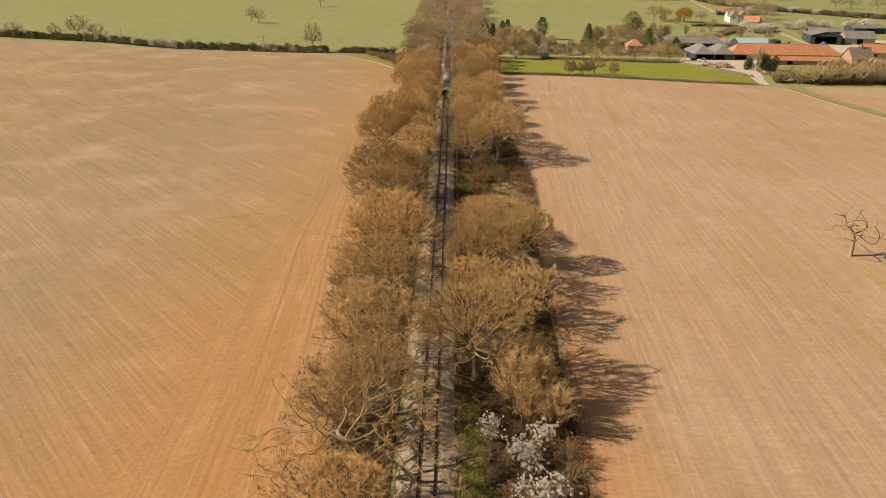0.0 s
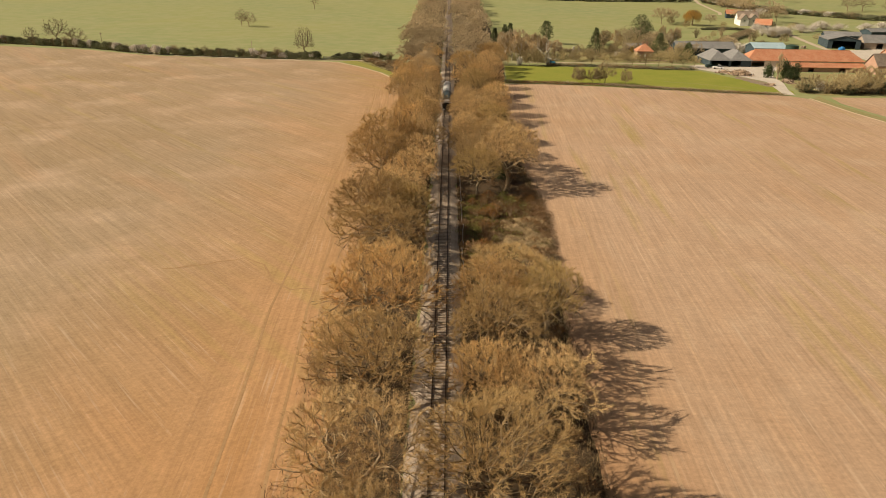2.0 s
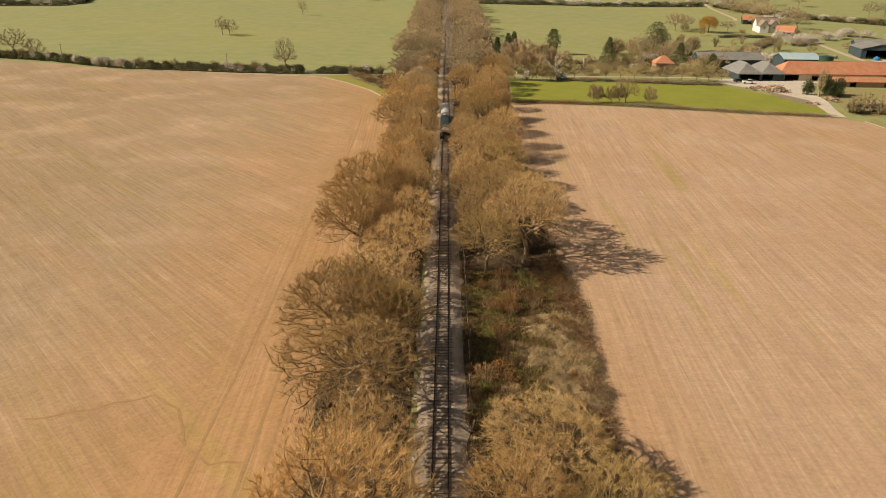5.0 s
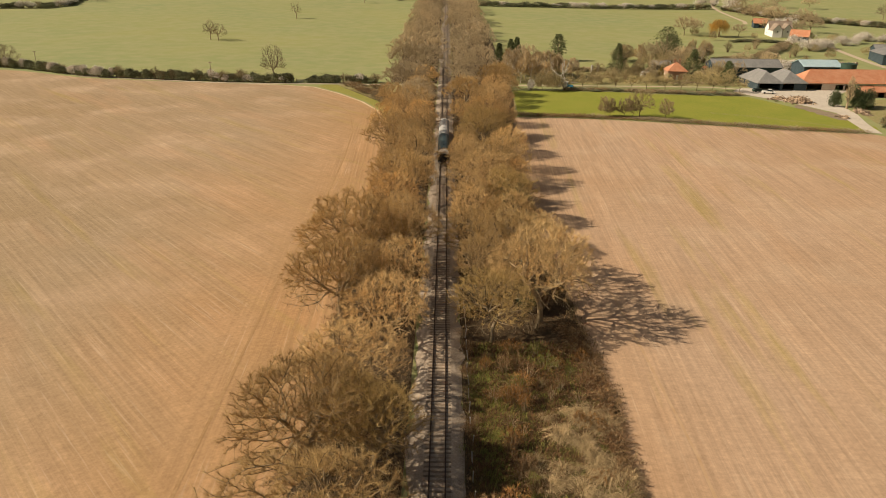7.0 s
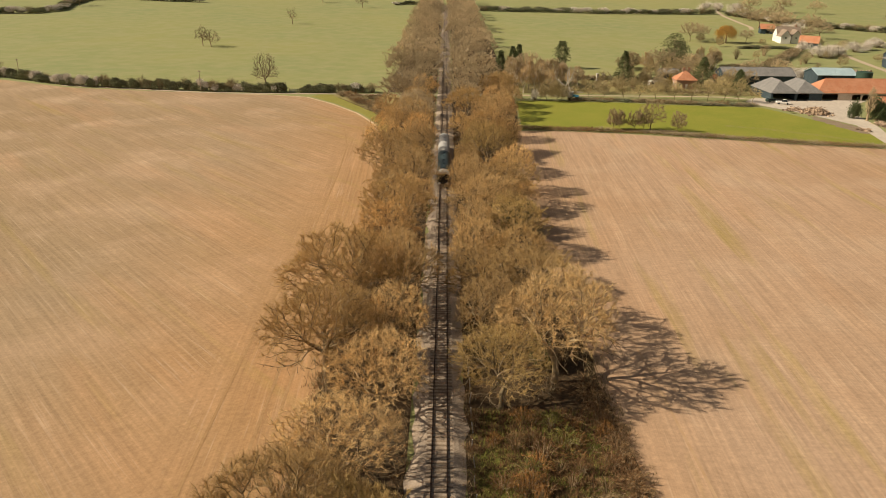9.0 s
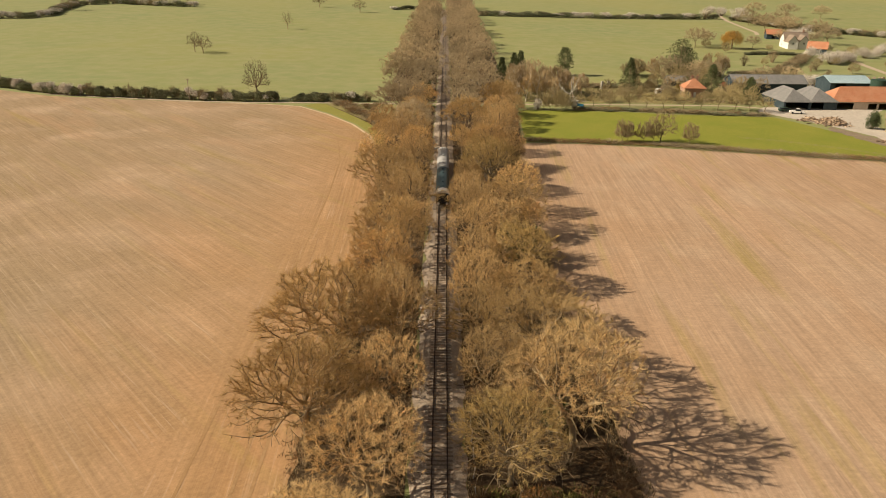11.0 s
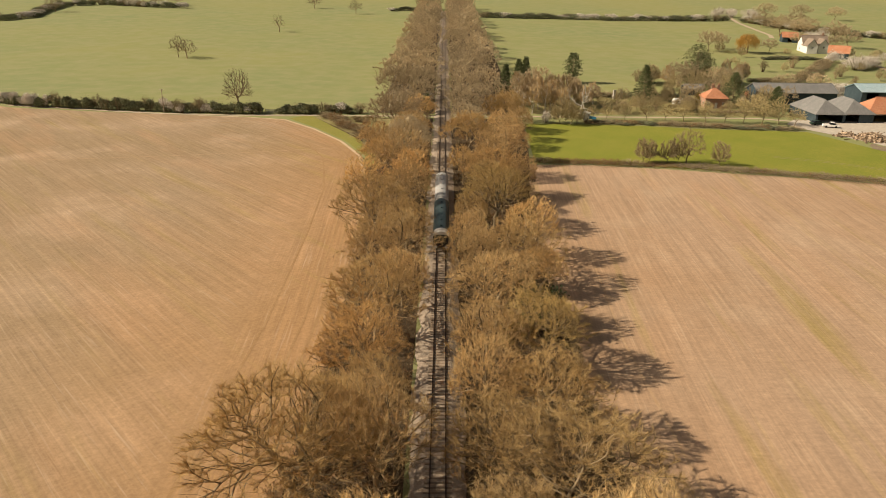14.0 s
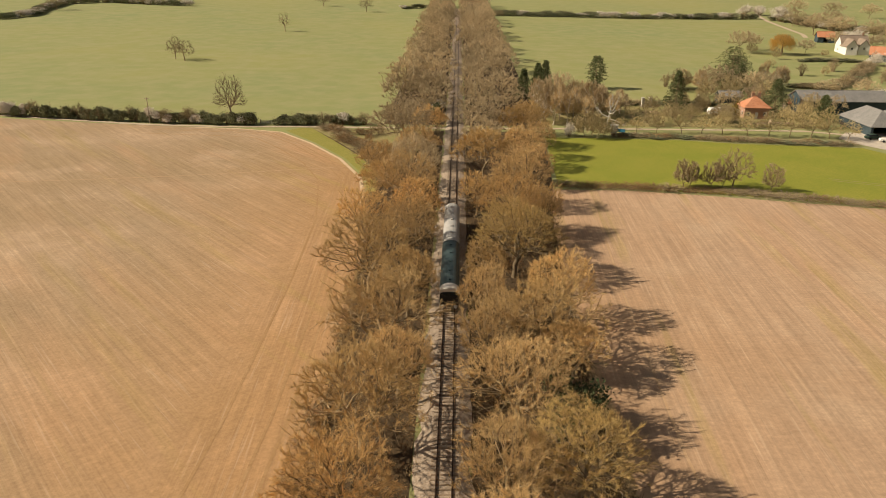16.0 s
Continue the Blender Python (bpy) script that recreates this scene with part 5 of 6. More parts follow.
for x, y, h, w in ((26.5, 378, 12, 3.6), (30.5, 377, 11, 3.6), (35, 378, 11, 3.6), (40.5, 378, 10, 3.4), (44, 381, 11, 3.6), (50, 386, 9, 3.4), (27, 396, 13, 3.6), (35, 402, 12, 3.4), (43, 402, 11, 3.4), (49, 399, 10, 3.4), (55, 396, 9, 3.2), (28.5, 383, 13, 3.2), (33.5, 384, 13, 3.4), (37.5, 384, 12, 3.2), (42.5, 389, 13, 4.4), (47, 392, 10, 4), (31, 392, 12, 3.4), (39, 396, 12, 3.6)) + ((92, 431, 11, 3.6), (124, 440, 11, 3), (121, 446, 12, 3), (128, 444, 10, 3), (131, 450, 10, 3)):
    plant(BIRCH, x, y, h, w, "slender bare golden-brown birch tree", "tree", "birch trees", rng.uniform(0, 360))
LANE_TREES = [(54, 367, 5, 2.8), (60, 367.5, 5.4, 2.8), (67, 366.5, 6, 3.6), (73, 366.5, 5.6, 3.4), (79, 366.5, 6, 4.0), (86, 365.5, 6, 3.8), (92, 364.5, 6.4, 4), (98, 364.5, 7, 4), (104, 364, 7, 4.2), (109, 363.5, 6.6, 4), (113.5, 361.5, 5.6, 3.6), (49, 366, 5, 2.6), (83, 378, 5, 3), (75, 384, 5, 3.6), (63, 381, 4.4, 3), (56, 383, 5, 3), (90, 377.5, 5, 3), (103, 380, 5.6, 3.4), (110, 383, 7, 3.6), (114, 389, 8, 4), (108, 377, 6, 3.6), (116, 379, 6.6, 3.4)]
HEDGE_TREES = [(145, 294.5, 6, 3.8), (151, 295.5, 7, 4.4), (158, 296, 7.4, 4.6), (165, 297, 7, 4.4), (173, 297.5, 6.6, 4.4), (182, 298, 6.4, 4.6), (160, 303, 7, 5), (176, 306, 7, 5), (134, 296, 4.4, 2.6), (139, 299.5, 5, 2.8), (190, 322, 7, 5), (203, 330, 7, 5)]
for x, y, h, w in LANE_TREES + [(a, b, c * 1.4, d * 1.2) for a, b, c, d in HEDGE_TREES]:
    plant(LANETREE if y > 360 else SMALLTREE, x, y, h, w, "bare brown bushy garden tree", "tree", "bushy farm trees", rng.uniform(0, 360))
GARDEN_TREES = [(28, 381, 9, 4.6), (38, 380, 8, 4.4), (30, 392, 13, 5.5), (46, 394, 11, 5), (53, 391, 8, 4.5), (36, 403, 13, 5.5), (85, 385, 6, 4), (101, 404, 9, 5), (93, 404, 7, 4.5), (118, 396, 8, 4.5), (123, 392, 8, 4.5), (104, 441, 10, 6), (114, 436, 9, 6), (118, 432, 9, 6), (100, 446, 9, 5.5)]
HOUSE_TREES = [(148, 545, 12, 8), (158, 556, 9, 6), (181, 543, 8, 5), (222, 625, 13, 9), (232, 612, 13, 10), (238, 640, 14, 10), (228, 670, 12, 8), (246, 600, 12, 9), (236, 565, 11, 8), (223, 556, 9, 6), (210, 570, 9, 6), (141, 432, 7, 5), (152, 428, 8, 5), (262, 745, 12, 9), (285, 735, 12, 9), (310, 728, 11, 8)]
for x, y, h, w in GARDEN_TREES + HOUSE_TREES:
    plant(FARS[rng.random() < 0.6], x, y, h, w, "bare brown tree with haze-paled twigs near the farm", "tree", "farm trees", rng.uniform(0, 360))
for k in range(64):
    if k < 30:
        x, y, h = rng.uniform(84, 132), rng.uniform(424, 452), rng.uniform(3, 8.5)
    else:
        x, y, h = rng.uniform(146, 236), rng.uniform(436, 560), rng.uniform(2.5, 6.5)
        if 214 > x > 190 and 536 < y < 560 or 205 < x < 222 and y < 512 or x > 212 and y < 470 or 160 < x < 200 and 512 < y < 530:
            continue
    plant(SMALLTREE if k % 3 else TANGLE, x, y, h, h * rng.uniform(0.45, 0.65), "bare grey-brown bush behind the farm", "bush", "farm bushes", rng.uniform(0, 360))
plant(POPLAR, 138.6, 329.8, 12.5, 1.9, "slim bare poplar beside the farm track", "tree", "", 20)
for x, y, h, w in ((142.6, 331.5, 11, 4.2), (147, 334, 9, 3.6), (136.2, 334, 8.5, 2.8), (145, 329, 6, 3.0)):
    plant(EVERGREEN, x, y, h, w, "dark ivy-clad evergreen beside the farm track", "tree", "farm evergreens", rng.uniform(0, 360), h * 0.16)
for k in range(58):
    x, y = rng.uniform(27, 120), rng.uniform(375.5, 414)
    if abs(x - 98) < 7 and abs(y - 396) < 8 or abs(x - 66.5) < 3 and y > 402:
        continue
    kind, h = (SMALLTREE, rng.uniform(3.4, 6.0)) if k % 5 < 3 else (UNDER[k % 2], rng.uniform(1.6, 3.2))
    plant(kind, x, y, h, h * rng.uniform(0.5, 0.68), "bare brown garden shrub beside the lane", "bush", "garden shrubs", rng.uniform(0, 360))
plant(GOLDEN, 90.7, 389, 6.5, 2.0, "golden-brown conifer beside the cottage", "tree")
for x, y, h, w in ((37.6, 360.0, 8.0, 4.0), (40.6, 358.8, 7.4, 3.8), (43.2, 360.4, 6.0, 3.0), (35.2, 361.4, 6.2, 3.0)):
    plant(SMALLTREE, x, y, h, w, "dense olive-brown bush beside the lane", "bush", "lane end bushes", x * 70)
plant(SLOE_TREE, 46.0, 360.8, 4.6, 2.2, "blackthorn tree in white blossom", "tree", "distant blossoming trees", 30)


def conifer(x, y, tall, wide, seed, label, ragged_top=0.0):
    """A conifer: a straight trunk and whorls of drooping needle sprays."""
    rng, wood, mass = random.Random(seed), Shape(), Shape()
    root = thing("conifer", (x, y, ground_z(x, y)), label, "tree", "conifers")
    wood.tube([Vector((0, 0, -0.2)), Vector((0.1, 0, tall * 0.5)), Vector((0, 0.1, tall * 0.97))], [tall * 0.02, tall * 0.012, 0.02], 6)
    z = tall * 0.10
    while z < tall * 0.98:
        f = z / tall
        shape_r = (1 - f) ** 0.95 if not ragged_top else math.sqrt(max(1 - (2.2 * max(f, 0.12) - 1.2) ** 2, 0.0))
        r = wide * (2.2 if not ragged_top else 1.5) * shape_r * rng.uniform(0.7, 1.15) + 0.3
        for k in range(11):
            az = k * 0.571 + z * 3 + rng.uniform(-0.3, 0.3)
            ln = r * rng.uniform(0.65, 1.1)
            out = Vector((math.cos(az), math.sin(az), 0))
            tip = out * ln + Vector((0, 0, z - ln * rng.uniform(0.05, 0.3)))
            wood.tube([Vector((0, 0, z)), tip], [0.04, 0.012], 3)
            for _ in range(15):
                p = Vector((0, 0, z)).lerp(tip, rng.uniform(0.3, 1.05)) + Vector((rng.gauss(0, 0.16), rng.gauss(0, 0.16), rng.gauss(0, 0.12)))
                a = (out * 0.6 + Vector((rng.gauss(0, 0.6), rng.gauss(0, 0.6), rng.gauss(-0.1, 0.5)))).normalized() * rng.uniform(0.35, 0.7)
                b = a.orthogonal().normalized() * 0.14
                b.rotate(Matrix.Rotation(rng.uniform(0, 6.28), 3, a))
                mass.add([p, p + a * 0.5 + b, p + a, p + a * 0.5 - b], [(0, 1, 2), (0, 2, 3)])
        z += tall * 0.045
    part("trunk", wood, BARK, root)
    part("foliage", mass, LEAF_FIR, root)


conifer(75.5, 404, 13.5, 3.2, 1, "tall dark green fir behind the gardens")
conifer(108.5, 446, 17, 4.6, 2, "large dark green pine behind the cottage", 2.5)
conifer(111.5, 449, 13, 4.0, 3, "large dark green pine behind the cottage", 2.0)
conifer(106.9, 398.5, 12, 3.6, 4, "dark green fir beside the cottage")
conifer(54.8, 442, 13, 2.4, 5, "dark slender conifer at the pasture edge", 1.2)
conifer(30.5, 428, 12, 2.2, 6, "dark green fir behind the lineside trees")
conifer(33.6, 431, 12.5, 2.2, 7, "dark green fir behind the lineside trees")
conifer(118.5, 388.5, 8.5, 2.8, 8, "dull green fir beside the barn")
conifer(24.5, 420, 11, 2.0, 9, "dark green fir behind the lineside trees")


def weeping_willow(x, y, tall, wide):
    rng, wood, mass = random.Random(8), Shape(), Shape()
    root = thing("weeping_willow", (x, y, ground_z(x, y)), "golden-orange weeping willow near the white house", "tree")
    wood.tube([Vector((0, 0, -0.2)), Vector((0.2, 0, tall * 0.35)), Vector((0, 0.2, tall * 0.7))], [0.55, 0.4, 0.15], 7)
    for k in range(60):
        az, f = k * 2.4, rng.uniform(0.2, 1.0)
        top = Vector((math.cos(az) * wide * f, math.sin(az) * wide * f, tall * (1.0 - 0.3 * f * f) * rng.uniform(0.85, 1.0)))
        wood.tube([Vector((0, 0, tall * 0.45)), top * 0.55 + Vector((0, 0, tall * 0.38)), top], [0.14, 0.08, 0.03], 3)
        for _ in range(20):
            a = top + Vector((rng.gauss(0, 0.9), rng.gauss(0, 0.9), rng.gauss(0, 0.4)))
            drop = rng.uniform(0.1, 0.62) * tall * (0.35 + 0.65 * f)
            b = a + Vector((a.x * 0.06, a.y * 0.06, -min(drop, a.z - 0.3)))
            mass.tube([a, a.lerp(b, 0.5) + Vector((rng.gauss(0, 0.12), rng.gauss(0, 0.12), 0)), b], [0.05, 0.05, 0.02], 3)
    part("trunk", wood, BARK, root)
    part("crown", mass, WILLOW, root)


weeping_willow(168, 541, 10.5, 5.2)


def dead_tree(x, y):
    rng, wood = random.Random(4), Shape()
    root = thing("dead_tree", (x, y, ground_z(x, y)), "barkless bleached dead tree with crooked limbs", "tree")
    trunk = wander(rng, Vector((0, 0, -0.2)), Vector((0.05, 0, 1)), 8.5, 6, 0.08)
    wood.tube(trunk, taper(0.26, 0.09, 7), 7)
    for t, d, ln in ((0.40, (1, 0, 0.22), 6.4), (0.5, (-1, 0.1, 0.2), 5.4), (0.66, (0.9, 0.2, 0.6), 5.6), (0.78, (-0.9, 0.1, 0.6), 4.2), (0.62, (0.3, -1, 0.3), 3.0), (0.95, (0.5, 0, 0.8), 2.6)):
        a, _ = spot(trunk, t)
        limb = wander(rng, a, Vector(d), ln, 5, 0.28, 0.05)
        wood.tube(limb, taper(0.19, 0.06, 6), 5)
        for u in (0.5, 0.75, 1.0):
            b, bd = spot(limb, u)
            wood.tube(wander(rng, b, bd + Vector((rng.gauss(0, 0.5), rng.gauss(0, 0.5), 0.5)), 1.4, 3, 0.25), taper(0.08, 0.02, 4), 4)
    part("trunk", wood, CONCRETE, root)


dead_tree(45.5, 369.8)

# ---- buildings ----


def holed_wall(shape, length, height, holes, place):
    """One wall with openings that go right through it; place turns (along, through, up) into a point."""
    us = sorted({-length / 2, length / 2} | {u + k * w / 2 for u, z0, w, h in holes for k in (-1, 1)})
    zs = sorted({0.0, height} | {z for u, z0, w, h in holes for z in (z0, z0 + h)})
    at = {}

    def corner(i, a, j):
        if (i, a, j) not in at:
            at[i, a, j] = len(shape.v)
            shape.v.append(place(us[i], a, zs[j]))
        return at[i, a, j]

    def solid(i, j):
        if not (0 <= i < len(us) - 1 and 0 <= j < len(zs) - 1):
            return False
        u, z = (us[i] + us[i + 1]) / 2, (zs[j] + zs[j + 1]) / 2
        return not any(abs(u - hu) < w / 2 and z0 < z < z0 + h for hu, z0, w, h in holes)

    for i in range(len(us) - 1):
        for j in range(len(zs) - 1):
            if not solid(i, j):
                continue
            for a in (0, 1):
                shape.f.append((corner(i, a, j), corner(i + 1, a, j), corner(i + 1, a, j + 1), corner(i, a, j + 1)))
            for di, dj, p, q in ((-1, 0, (i, j), (i, j + 1)), (1, 0, (i + 1, j), (i + 1, j + 1)), (0, -1, (i, j), (i + 1, j)), (0, 1, (i, j + 1), (i + 1, j + 1))):
                if not solid(i + di, j + dj):
                    shape.f.append((corner(p[0], 0, p[1]), corner(q[0], 0, q[1]), corner(q[0], 1, q[1]), corner(p[0], 1, p[1])))


def building(name, label, x, y, length, width, eave, ridge, turn, wall_mat, roof_mat, hip=0.0, holes=(), gable_holes=(), open_front=0, chimneys=(), lift=0.0, category="building", door_mat=None):
    """A gabled or hipped building; its ridge runs along its own x, its front faces its own minus y. open_front: bays between posts."""
    root = thing(name, (x, y, ground_z(x, y) + lift), label, category, turn=turn)
    l2, w2, t = length / 2, width / 2, 0.25
    sides = [("front", lambda u, a, z: Vector((u, -w2 + a * t, z)), length, holes), ("back", lambda u, a, z: Vector((u, w2 - a * t, z)), length, ()),
             ("left", lambda u, a, z: Vector((-l2 + a * t, u, z)), width - 2 * t, gable_holes), ("right", lambda u, a, z: Vector((l2 - a * t, u, z)), width - 2 * t, ())]
    for which, place, ln, gaps in sides:
        if which == "front" and open_front:
            for k in range(open_front + 1):
                post = Shape()
                u = -l2 + 0.15 + (length - 0.3) * k / open_front
                post.box(u - 0.15, -w2, -0.3, u + 0.15, -w2 + 0.3, eave)
                part("post", post, WALL_TIMBER, root)
            beam = Shape()
            beam.box(-l2, -w2 + 0.02, eave - 0.55, l2, -w2 + 0.24, eave - 0.02)
            part("beam", beam, wall_mat, root)
            continue
        slab = Shape()
        holed_wall(slab, ln, eave, gaps, lambda u, a, z: place(u, a, z - 0.4 if z == 0 else z))
        if which in ("left", "right") and not hip:
            slab.extrude([(-w2 + t, eave), (w2 - t, eave), (0, ridge - 0.12)], lambda u, z: place(u, 0, z), lambda u, z: place(u, 1, z))
        part("wall", slab, wall_mat, root)
        for u, z0, w, h in gaps:
            if z0 > 0.2:
                frame_part = Shape()
                for u0, u1, a, b in ((u - w / 2, u - w / 2 + 0.1, z0, z0 + h), (u + w / 2 - 0.1, u + w / 2, z0, z0 + h), (u - w / 2 + 0.1, u + w / 2 - 0.1, z0, z0 + 0.1), (u - w / 2 + 0.1, u + w / 2 - 0.1, z0 + h - 0.1, z0 + h), (u - 0.04, u + 0.04, z0 + 0.1, z0 + h - 0.1)):
                    p = [place(q, s, z) for z in (a, b) for s in (0.1, 0.5) for q in (u0, u1)]
                    frame_part.add(p, [(0, 2, 3, 1), (4, 5, 7, 6), (0, 1, 5, 4), (1, 3, 7, 5), (3, 2, 6, 7), (2, 0, 4, 6)])
                win = part("window", frame_part, WALL_WHITE, root)
                pane = Shape()
                p = [place(q, s, z) for z in (z0 + 0.1, z0 + h - 0.1) for s in (0.35, 0.42) for q in (u - w / 2 + 0.1, u + w / 2 - 0.1)]
                pane.add(p, [(0, 2, 3, 1), (4, 5, 7, 6), (0, 1, 5, 4), (1, 3, 7, 5), (3, 2, 6, 7), (2, 0, 4, 6)])
                part("pane", pane, GLASS, win)
            elif door_mat is not None:
                door = Shape()
                p = [place(q, s, z) for z in (0.02, h - 0.02) for s in (0.3, 0.6) for q in (u - w / 2 + 0.02, u + w / 2 - 0.02)]
                door.add(p, [(0, 2, 3, 1), (4, 5, 7, 6), (0, 1, 5, 4), (1, 3, 7, 5), (3, 2, 6, 7), (2, 0, 4, 6)])
                part("door", door, door_mat, root)
    over, th = 0.45, 0.16
    drop = (ridge - eave) / w2 * over
    lo, e = eave - drop, w2 + over
    planes = []
    if hip:
        h = hip
        planes = [[(-l2 - over, -e, lo), (l2 + over, -e, lo), (l2 - h, 0, ridge), (-l2 + h, 0, ridge)], [(l2 + over, e, lo), (-l2 - over, e, lo), (-l2 + h, 0, ridge), (l2 - h, 0, ridge)],
                  [(-l2 - over, e, lo), (-l2 - over, -e, lo), (-l2 + h, 0, ridge)], [(l2 + over, -e, lo), (l2 + over, e, lo), (l2 - h, 0, ridge)]]
    else:
        planes = [[(-l2 - over, -e, lo), (l2 + over, -e, lo), (l2 + over, 0, ridge), (-l2 - over, 0, ridge)], [(l2 + over, e, lo), (-l2 - over, e, lo), (-l2 - over, 0, ridge), (l2 + over, 0, ridge)]]
    for pts in planes:
        slope = Shape()
        n = len(pts)
        top = [Vector(p) + Vector((0, 0, th)) for p in pts]
        slope.add(top + [Vector(p) for p in pts], [tuple(range(n)), tuple(range(2 * n - 1, n - 1, -1))] + [(i, i + n, (i + 1) % n + n, (i + 1) % n) for i in range(n)])
        part("roof", slope, roof_mat, root)
    cap = Shape()
    cap.drum((-l2 + hip, 0, ridge + th), (l2 - hip, 0, ridge + th), 0.14, 0.14, 8)
    part("ridge_cap", cap, roof_mat, root)
    for cx, cy in chimneys:
        stack = Shape()
        stack.box(cx - 0.45, cy - 0.3, eave, cx + 0.45, cy + 0.3, ridge + 1.1)
        stack.box(cx - 0.52, cy - 0.37, ridge + 1.1, cx + 0.52, cy + 0.37, ridge + 1.25)
        c = part("chimney", stack, WALL_BRICK, root)
        for dx in (-0.2, 0.2):
            pot = Shape()
            pot.drum((cx + dx, cy, ridge + 1.25), (cx + dx, cy, ridge + 1.75), 0.13, 0.1, 8)
            part("chimney_pot", pot, TILE_RED, c)
    return root


def windows_at(us, z0=1.0, w=1.1, h=1.2):
    return [(u, z0, w, h) for u in us]


building("cottage", "small cottage with a hipped red tile roof and two chimneys", 98.2, 394.0, 7.8, 7.2, 3.8, 6.6, -2, WALL_BRICK, TILE_RED, 3.4, windows_at((-2.7, 2.7)) + [(0, 0, 1.0, 2.1)], windows_at((-1.5, 1.8)), chimneys=((-0.7, 0.3), (1.3, 0.3)), door_mat=WALL_WHITE, category="house")
building("garden_shed", "low dark boarded shed with a grey roof", 99.0, 419.5, 7.5, 5.0, 2.5, 3.9, 0, WALL_DARK, ROOF_GREY, holes=[(1.5, 0, 1.2, 2.0)], door_mat=WALL_DARK, category="shed")
building("small_shed", "little shed with a rusty red roof", 116.0, 408, 3.2, 2.6, 2.2, 3.3, 15, WALL_TIMBER, TILE_RED, holes=[(0, 0, 0.9, 1.9)], door_mat=WALL_TIMBER, category="shed")
building("long_barn", "long dark boarded barn with a grey sheet roof", 131.2, 405.2, 29.5, 11.0, 4.4, 7.0, 0.5, WALL_DARK, ROOF_GREY, holes=[(-8, 0, 4.0, 3.6), (6, 0, 4.0, 3.6)], door_mat=WALL_DARK, category="barn")
building("open_shed", "open-fronted farm shed with a grey sheet roof", 127.4, 376.5, 19.0, 9.6, 3.0, 6.6, 90, WALL_DARK, ROOF_GREY, 5.0, gable_holes=[(0, 0, 8.2, 2.7)], category="shed")
building("open_shed", "farm shed with a grey sheet roof and half-clad front", 137.3, 376.8, 18.0, 9.8, 3.0, 6.6, 90, WALL_DARK, ROOF_GREY, 5.0, gable_holes=[(2.2, 0, 4.4, 2.7)], category="shed")
building("blue_shed", "large farm shed with a pale blue sheet roof", 166.0, 410.5, 16.5, 12.5, 4.3, 6.4, -0.5, WALL_DARK, ROOF_BLUE, holes=[(-4, 0, 4.5, 3.8)], category="shed")
building("tile_barn", "long low farm barn with an orange-red tile roof", 168.5, 375.6, 55.0, 12.0, 3.0, 7.2, 0.5, WALL_PALE, TILE_RED, 5.0, [(-22.5, 0, 6.0, 2.4), (-12.5, 0, 3.2, 2.2), (-8.6, 0, 3.2, 2.2), (-4.7, 0, 3.2, 2.2), (-0.8, 0, 3.2, 2.2), (8, 0.9, 1.6, 1.1), (18, 0, 3.2, 2.4)], category="barn")
building("cart_shed", "low lean brick outbuilding with an orange tile roof", 172.0, 357.0, 32.0, 5.6, 2.2, 3.6, 0.5, WALL_BRICK, TILE_RED, holes=[(-8, 0, 2.6, 2.0), (6, 0, 2.6, 2.0)], category="shed")
building("sheet_barn", "wide dark farm shed with a grey sheet roof", 224.5, 451.0, 21.0, 17.0, 4.6, 6.8, 78, WALL_DARK, ROOF_GREY, gable_holes=[(0, 0, 12.0, 4.0)], category="barn")
building("farmhouse", "old farmhouse with a steep brown tile roof", 195.5, 354.0, 11.0, 8.5, 4.0, 8.4, 8, WALL_BRICK, TILE_BROWN, holes=windows_at((-3.5, 3.5)) + [(0, 0, 1.0, 2.1)], chimneys=((1.0, 0.0),), door_mat=WALL_WHITE, category="house")
building("grey_barn", "farm barn with a weathered grey tile roof", 243.0, 446.0, 17.0, 10.0, 3.6, 7.2, -4, WALL_TIMBER, ROOF_GREY, holes=[(0, 0, 3.5, 3.0)], category="barn")
building("orange_barn", "farm barn with an orange tile roof", 226.0, 384.0, 26.0, 10.0, 3.6, 7.0, -2, WALL_BRICK, TILE_RED, holes=[(-8, 0, 2.8, 2.6), (-1, 0.9, 1.4, 1.1), (5, 0, 2.8, 2.6)], category="barn")
building("low_barn", "low farm building with a dull brown roof", 211.5, 345.0, 20.0, 7.0, 2.6, 4.6, -2, WALL_BRICK, TILE_BROWN, holes=[(-5, 0, 2.6, 2.2), (4, 0.9, 1.4, 1.0)], category="barn")
building("dark_shed", "long low dark shed at the farm edge", 275.0, 498.0, 24.0, 10.0, 3.4, 5.0, 12, WALL_DARK, ROOF_GREY, holes=[(0, 0, 4, 3)], category="shed")
building("dark_shed", "dark boarded shed behind the sheet barn", 236.0, 472.0, 20.0, 9.0, 4.0, 5.8, -12, WALL_DARK, ROOF_GREY, holes=[(0, 0, 4, 3)], category="shed")
building("white_house", "white rendered house with a brown tile roof", 209.0, 552.0, 13.5, 8.0, 4.6, 8.6, -4, WALL_WHITE, TILE_BROWN, holes=windows_at((-4.5, -1.5, 4.2), 1.0) + [(1.6, 0, 1.0, 2.1)], gable_holes=windows_at((0,), 1.0), chimneys=((4.6, 0.0),), door_mat=WALL_TIMBER, category="house")
building("house_wing", "white gabled wing of the house", 204.6, 545.8, 7.5, 5.6, 4.4, 7.6, 86, WALL_WHITE, TILE_BROWN, gable_holes=windows_at((0,), 2.6), category="house")
